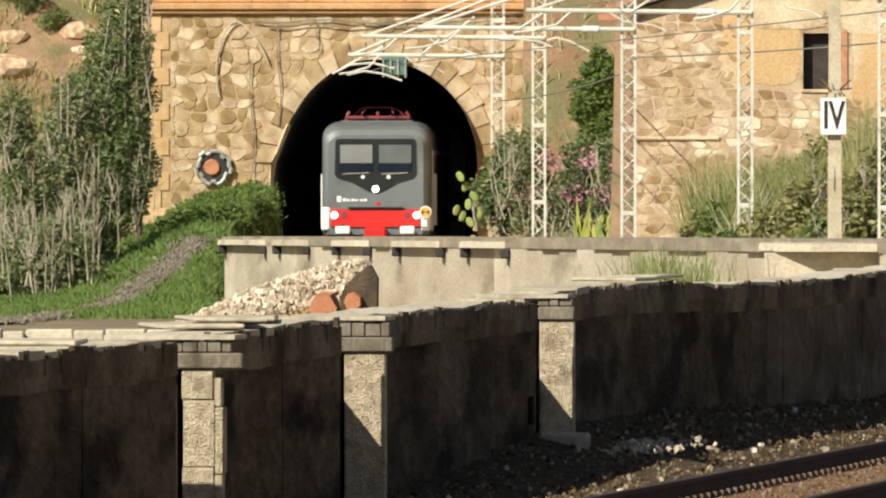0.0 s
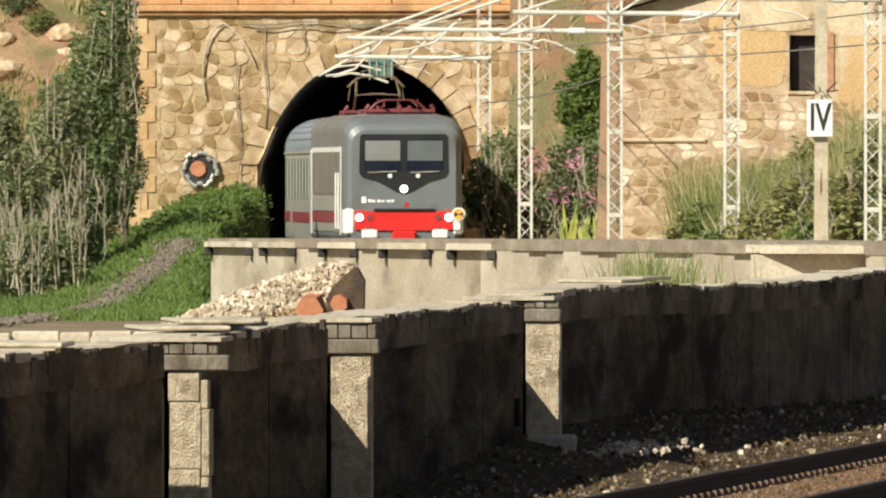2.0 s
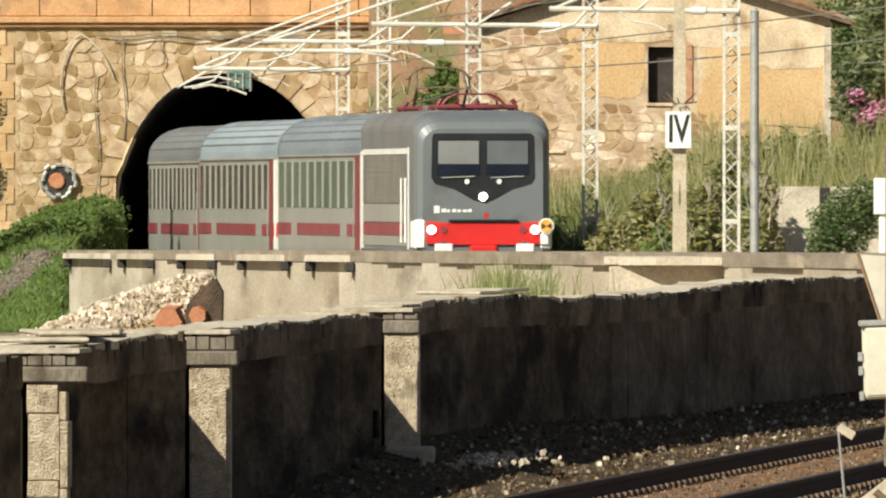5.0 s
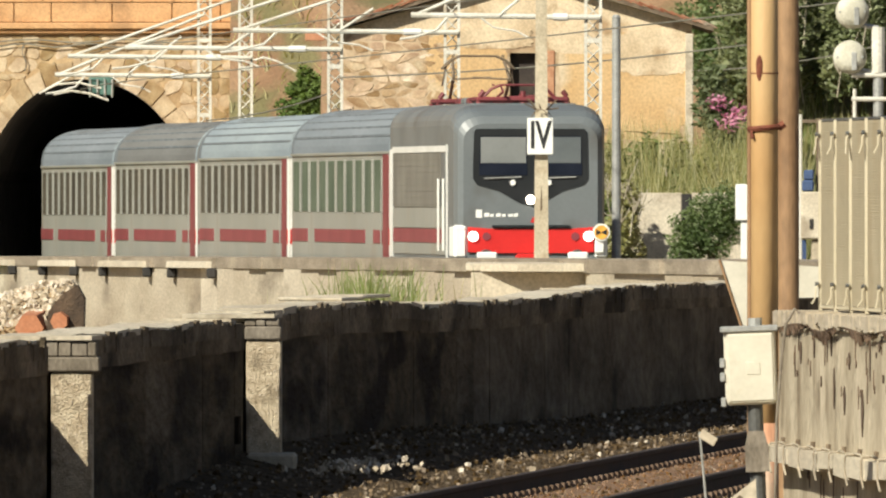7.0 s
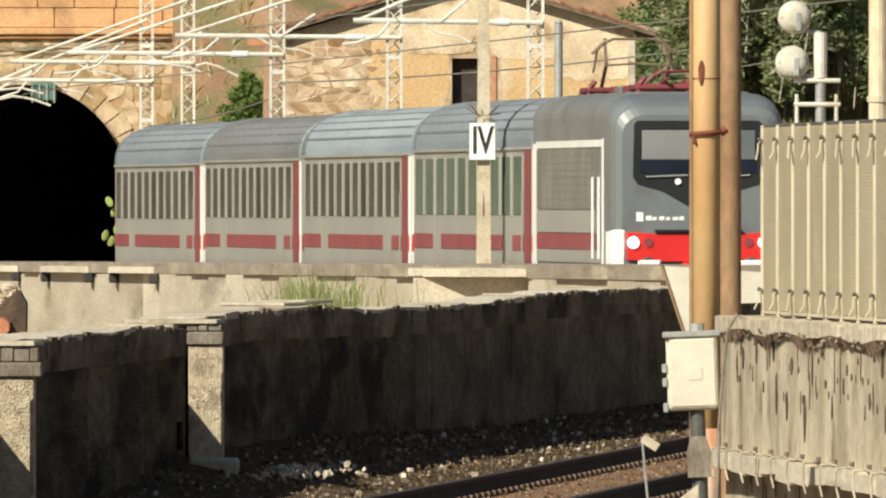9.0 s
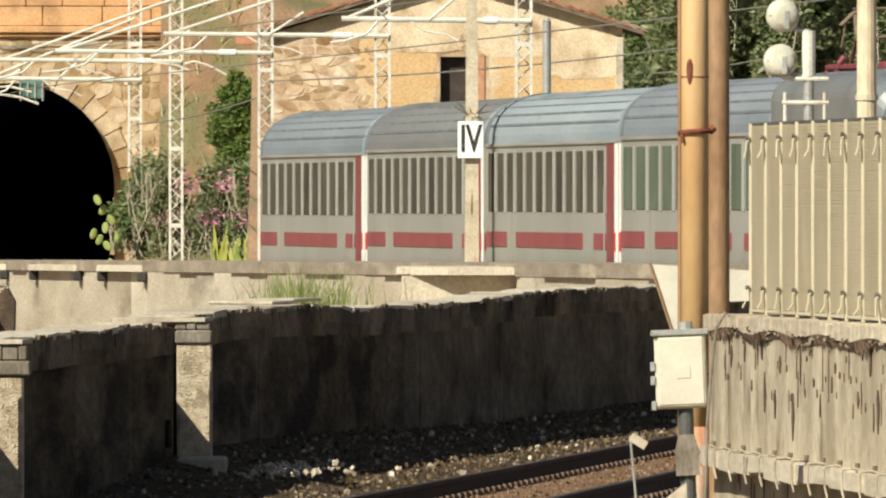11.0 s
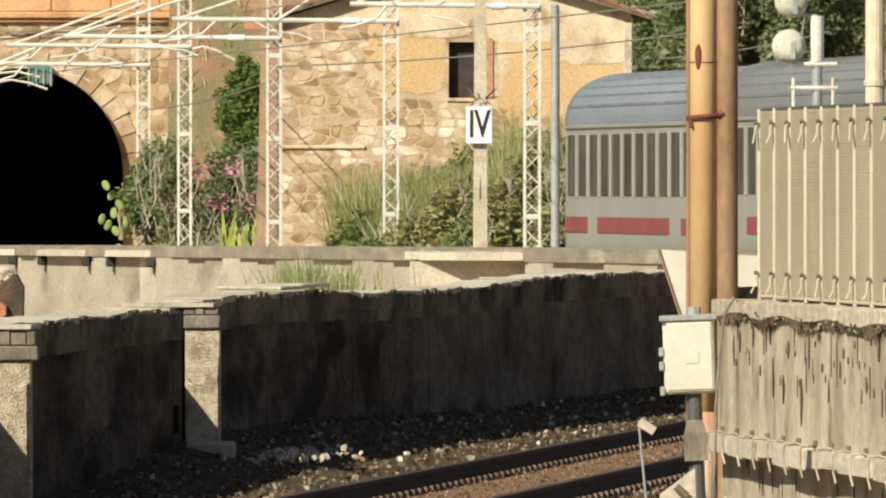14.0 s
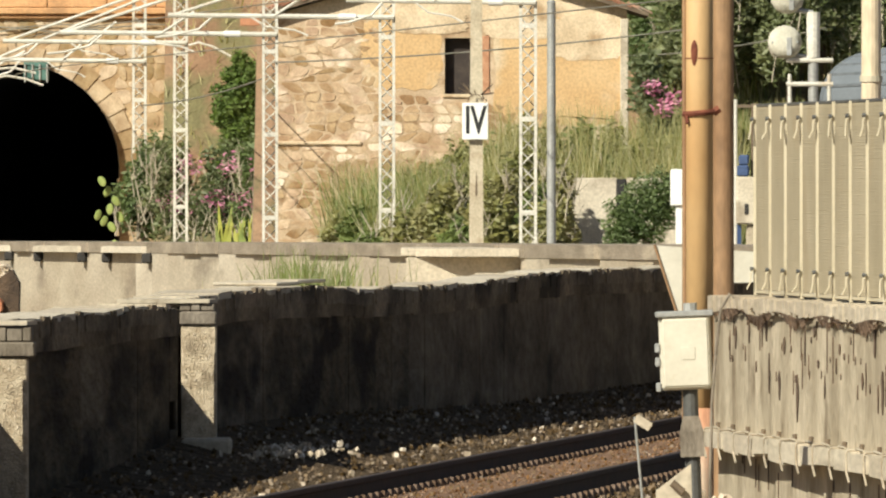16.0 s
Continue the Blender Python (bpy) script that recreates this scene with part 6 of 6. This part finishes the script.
for k in range(20):
    a = rnd.uniform(0, 6.28)
    r, hh, x = rnd.uniform(0.05, 0.3), rnd.uniform(0.7, 1.35), -0.55 + 0.058 * k
    bm = loft([[(x - 0.045, 0, 0), (x + 0.045, 0, 0), (x + 0.045, 0.015, 0), (x - 0.045, 0.015, 0)], [(x + r * 0.3 * math.cos(a) - 0.055, r * 0.3 * math.sin(a), hh * 0.5), (x + r * 0.3 * math.cos(a) + 0.055, r * 0.3 * math.sin(a), hh * 0.5), (x + r * 0.3 * math.cos(a) + 0.055, r * 0.3 * math.sin(a) + 0.015, hh * 0.5), (x + r * 0.3 * math.cos(a) - 0.055, r * 0.3 * math.sin(a) + 0.015, hh * 0.5)],
               [(x + r * math.cos(a) - 0.006, r * math.sin(a), hh), (x + r * math.cos(a) + 0.006, r * math.sin(a), hh), (x + r * math.cos(a) + 0.006, r * math.sin(a) + 0.008, hh), (x + r * math.cos(a) - 0.006, r * math.sin(a) + 0.008, hh)]])
    part("sword_leaf", bm, AGAVE if k % 3 else CACTUS, agave)

# reeds and long grass between track and house
rng = np.random.default_rng(12)
spots, spots2 = [], []
while len(spots) + len(spots2) < 10500:
    y = rng.uniform(429, 459)
    x = rng.uniform(-3.2, 6.5)
    if x < line_at(y)[0] + 3.5 or (2.3 < x < 6.4 and 424 < y < 431.5):
        continue
    if noise.noise((x * 1.1, y * 0.12, 0)) < -0.08:
        continue
    (spots if rng.uniform() < 0.55 else spots2).append((x, y, ground_z(x, y)))
tall = [p for p in spots if p[0] < 2.4 or p[1] > 432]
tall2 = [p for p in spots2 if p[0] < 2.4 or p[1] > 432]
for k, (x, y, h) in enumerate(((-2.2, 452, 1.4), (-1.5, 450, 1.9), (-0.6, 449, 2.3), (0.2, 441, 2.6), (0.9, 444, 2.8), (1.5, 438, 2.4), (2.1, 446, 3.1), (2.9, 447, 3.2), (3.6, 448, 3.2), (0.6, 430, 1.6), (1.9, 424, 1.9), (2.2, 420, 1.7), (0.0, 436, 1.3), (-1.8, 448, 1.6), (-0.9, 440, 1.7), (0.4, 447, 2.9), (1.2, 434, 2.1), (1.7, 450, 3.3), (2.5, 440, 2.4), (3.3, 442, 2.6), (4.2, 446, 2.8), (4.9, 449, 2.9), (1.0, 426, 1.2), (-0.3, 445, 2.1), (3.9, 437, 2.0), (-1.6, 431, 1.0), (-0.7, 428, 1.5), (0.0, 426, 2.0), (0.5, 423, 1.4), (1.1, 422, 2.2), (1.6, 428, 2.7), (2.0, 422, 1.2), (2.3, 427, 2.3))):
    shrub("broom_bush", x, y, [(0, 0, h * 0.55, 0.55, 0.8, h * 0.45), (0.25, 0.2, h * 0.85, 0.3, 0.5, h * 0.25)], 4200, 0.085, (REED, REED_GREEN, REED)[k % 3], "straggly yellow-green broom bush among reeds", "bush", 200 + k, 5, 0.6)
blades("high_reeds", [(p[0] + 0.05, p[1] + 0.1, p[2]) for p in tall + tall2 if p[0] > 0.9][::2], 3.9, 0.022, REED, 12, 0.35, label="high feathery yellow-green reeds below the house", category="reeds")
blades("dry_reeds", tall, 2.8, 0.020, REED, 13, 0.4, label="tall straw-coloured reeds below the house", category="reeds")
blades("green_reeds", tall2, 2.6, 0.024, REED_GREEN, 14, 0.4, label="tall green reeds below the house", category="reeds")
spots = []
while len(spots) < 9000:
    x, y = rng.uniform(4.5, 15), rng.uniform(456, 480)
    spots.append((x, y, ground_z(x, y)))
blades("slope_grass", spots, 0.75, 0.03, REED, 15, label="long dry grass on the slope", category="grass")
blades("slope_grass_green", [(p[0] + 0.1, p[1] + 0.2, p[2]) for p in spots[::2]], 0.8, 0.035, REED_GREEN, 16, label="long green grass on the slope", category="grass")
spots = []
while len(spots) < 24000:
    x, y = rng.uniform(-19.8, -13.9), rng.uniform(440, 538)
    gz = ground_z(x, y)
    path = -16.9 + (y - 440) * 0.035
    if abs(x - path) < 0.4 and y < 494:
        continue
    spots.append((x, y, gz - 0.03))
clumps = []
for _ in range(170):
    x = rng0.uniform(-18.3, -14.2)
    y = rng0.uniform(505, 537)
    clumps.append((x, y, ground_z(x, y) + 0.05, rng0.uniform(0.25, 0.55), 0.6, rng0.uniform(0.12, 0.3)))
leaves("bank_scrub", clumps, 26000, 0.06, GRASS, None, 171, "low soft green scrub along the top of the bank", "scrub", "stuff")
blades("bank_grass", spots, 0.30, 0.045, GRASS, 17, 1.2, label="fresh green grass on the bank by the portal", category="grass")
spots = [(rng.uniform(-7.0, -4.4), y, ground_z(-6, y)) for y in rng.uniform(470, 502, 1500)]
blades("trackside_weeds", [(max(p[0], line_at(p[1])[0] + 2.6), p[1], p[2]) for p in spots], 0.55, 0.03, REED_GREEN, 18, label="weeds along the far side of the track", category="weeds")
blades("wall_weeds", [(rng.normal(-1.5, 0.32), rng.uniform(219, 222), 0.42) for _ in range(420)], 1.02, 0.018, REED_GREEN, 19, 0.4, label="tuft of thin weeds growing behind the dock wall", category="weeds")
blades("wall_weeds_dry", [(rng.normal(-1.4, 0.5), rng.uniform(219, 222), 0.42) for _ in range(160)], 0.95, 0.012, REED, 20, 0.6, label="dry stalks behind the dock wall", category="weeds")
mound = loft([[(-3.2, y, -0.6), (-2.5, y, 0.42), (-0.5, y, 0.42), (0.2, y, -0.6)] for y in (218, 223)])
link("earth_mound", mound, DIRT, None, "low earth mound behind the dock wall", category="mound", kind="structure")

# ---- gravel path down the bank ----
verts = []
for i in range(40):
    y = 425 + 69 * i / 39
    xm = -16.9 + (y - 440) * 0.035
    for d in (-0.30 + 0.12 * math.sin(i * 1.9), -0.12, 0.12, 0.30 + 0.14 * math.sin(i * 1.3)):
        verts.append((xm + d, y, ground_z(xm + d, y) + 0.05))
raw("path", verts, [(4 * i + j, 4 * i + j + 1, 4 * i + 5 + j, 4 * i + 4 + j) for i in range(39) for j in range(3)], PATH, smooth=True, label="grey gravel path running down the grassy bank", category="path", kind="structure")


# ---- rubble, ballast and loose things ----
chips("path_gravel", [(-16.9 + (y - 440) * 0.035 + rng.normal(0, 0.26), y, ground_z(-16.9 + (y - 440) * 0.035, y) + 0.06) for y in rng.uniform(425, 493, 2600)], 0.05, PATH, 36, "loose grey gravel on the bank path", "gravel")
spots = [(x, y, ground_z(x, y)) for x, y in zip(rng.uniform(-7.2, -4.7, 260), rng.uniform(511, 521, 260))]
blades("slope_weeds", spots, 0.6, 0.04, REED, 28, 0.9, label="dry weeds on the brown earth slope", category="weeds")
spots = []
while len(spots) < 15000:
    y = rng.uniform(112, 215)
    o = rng.uniform(-2.2, 2.4)
    if -0.06 < o < 0.06 or 1.44 < o < 1.57 or (0.1 < o < 1.4 and rng.uniform() < 0.45):
        continue
    spots.append((near_x(y) + o, y, bed_z(o, y) + rng.uniform(-0.01, 0.025)))
rusty = [(near_x(y) + o, y, -0.152 + 0.012 * rng.uniform()) for o, y in zip(rng.uniform(0.12, 1.37, 5200), rng.uniform(112, 215, 5200))]
chips("bed_grit", rusty, 0.009, RUST_CHIP, 37, "rust-brown grit between the rails", "grit")
# pale chips heaped here also stand in for a patch of sun
pale = [(-1.3 + rng.normal(0, 0.22), 157 + rng.normal(0, 1.2), 0.03 + 0.03 * abs(rng.normal())) for _ in range(300)]
chips("pale_rubble", pale, 0.019, RUBBLE_CHIP, 38, "pale broken rubble giving a sunlit patch by the buttress foot", "rubble")
chips("ballast", spots, 0.015, BALLAST, 31, "loose brown ballast stones beside the rails", "ballast")
big = []
while len(big) < 150:
    y = rng.uniform(118, 212)
    o = -rng.uniform(0.5, 2.0)
    big.append((near_x(y) + o, y, bed_z(o, y) + 0.02))
chips("loose_stones", big, 0.021, RUBBLE_CHIP, 32, "larger pale stones lying at the wall foot", "stones")

heap = thing("rubble_heap", pose(-4.75, 190, 0.2), "heap of broken stone chips with terracotta pieces", "rubble heap")
core = loft([[(-1.7, y, -0.6), (-1.45, y, 0.45 * k), (-0.5, y, 0.86 * k), (0.25, y, 1.12 * k), (0.55, y, 1.14 * k), (0.66, y, 0.7 * k), (0.66, y, -0.6)] for y, k in ((-1.2, 0.7), (0, 1.0), (1.2, 0.9))])
part("core", core, MORTAR, heap)
spots = []
while len(spots) < 2600:
    x, y = rng.uniform(-1.55, 0.64), rng.uniform(-1.3, 1.1)
    z = np.interp(x, [-1.7, -1.45, -0.5, 0.25, 0.55, 0.66], [0.2, 0.47, 0.88, 1.13, 1.15, 0.9]) * (0.72 + 0.28 * (y + 1.3) / 1.3 if y < 0 else 1.0)
    spots.append((x, y, z + rng.uniform(-0.02, 0.03)))
chips("chip", spots, 0.024, RUBBLE_CHIP, 33, "", "", heap)
part("terracotta_pipe", rodded((0.185, -1.46, 0.735), (0.26, -0.9, 0.77), 0.14, 0.16, 6), TERRACOTTA, heap, "broken terracotta pipe end")
part("terracotta_pipe", rodded((0.47, -1.50, 0.80), (0.53, -1.1, 0.84), 0.085, 0.10, 7), TERRACOTTA, heap, "broken terracotta pipe end")
part("log_butt", prism([(0.34, 0.60), (0.37, 0.90), (0.50, 1.06), (0.64, 1.15), (0.71, 1.02), (0.70, 0.60)], -1.42, -0.7), DARK_WOOD, heap, "dark broken end of a thick log")
part("log", rodded((0.34, -1.28, 0.72), (0.66, -1.2, 0.80), 0.09, 0.10, 9), BARK, heap, "dark broken log")
part("log", rodded((0.28, -1.3, 0.56), (0.66, -1.2, 0.58), 0.11, 0.11, 9), BARK, heap, "dark broken log")


for k, (y, w, dz, dx) in enumerate(((124, 0.55, 0.0, -0.4), (133.5, 0.6, 0.0, -0.45), (134.5, 0.5, 0.032, -0.35), (136.3, 0.5, 0.0, -0.4), (168, 0.55, 0.0, -0.5), (172, 0.5, 0.032, -0.6))):
    x, z = wall_x(y) + dx, wall_top(y) + dz + 0.014
    ob = link("loose_slab", boxed((-w / 2, -1.1, 0), (w / 2, 1.1, 0.03), 0.01), CONC_PALE, None, "loose pale stone slab lying on the dock wall", pose(x, y, z, 0, 0.5 * (-1) ** k, 6 * math.sin(k)), category="slab", group="slabs on the wall")

wp = thing("marker_rod", pose(1.30, 129, -0.2), "thin grey rod with a small tag beside the track", "marker")
part("rod", rodded((0.03, 0, 0), (-0.05, 0, 0.86), 0.009, sides=6), GREY_STEEL, wp)
part("tag", boxed((-0.06, -0.01, -0.03), (0.06, 0.01, 0.03), 0.005), CONCRETE, wp, at=pose(0.005, 0, 0.82, 0, 32, 0))
mb = thing("concrete_marker", pose(1.46, 124.5, -0.3), "small broken concrete marker by the cabinet", "marker")
part("block", loft([[(-0.1, -0.08, 0), (0.12, -0.08, 0), (0.12, 0.1, 0), (-0.1, 0.1, 0)], [(-0.12, -0.07, 0.55), (0.1, -0.07, 0.72), (0.1, 0.08, 0.7), (-0.12, 0.08, 0.55)]]), CONC_PALE, mb)
part("chain", rodded((-0.02, -0.1, 0.6), (0.05, -0.1, 0.54), 0.025, sides=7), BARK, mb)
chips("parapet_rubble", [(rng.uniform(1.72, 2.0), rng.uniform(128, 134), -0.22 + abs(rng.normal(0, 0.12))) for _ in range(240)], 0.035, RUBBLE_CHIP, 35, "pale rubble at the foot of the parapet", "rubble")
pts = [(0.75, -0.16), (0.85, -0.02), (0.98, 0.06), (1.12, 0.06), (1.24, 0.0), (1.4, -0.12)]
link("ground_cable", tube([(xa, 123.5, za) for xa, za in pts], 0.016), DARK_STEEL, None, "thick dark cable looping over the ballast", category="cable")
for k in range(60):                                   # boulders on the hillside
    x, y = rnd.uniform(-25, -18.4), rnd.uniform(541, 552)
    bm = bmesh.new()
    bmesh.ops.create_icosphere(bm, subdivisions=2, radius=1.0)
    s = rnd.uniform(0.15, 0.5)
    for v in bm.verts:
        v.co *= 1 + 0.35 * noise.noise(v.co * 1.3 + Vector((k * 3, 0, 0)))
        v.co.x *= 1.4
        v.co.z *= 0.8
    link("boulder", bm, RUBBLE, None, "pale ochre boulder in the hillside", pose(x, y, ground_z(x, y)) @ Matrix.Scale(s, 4), category="boulder", group="boulders on the hill")


motions()
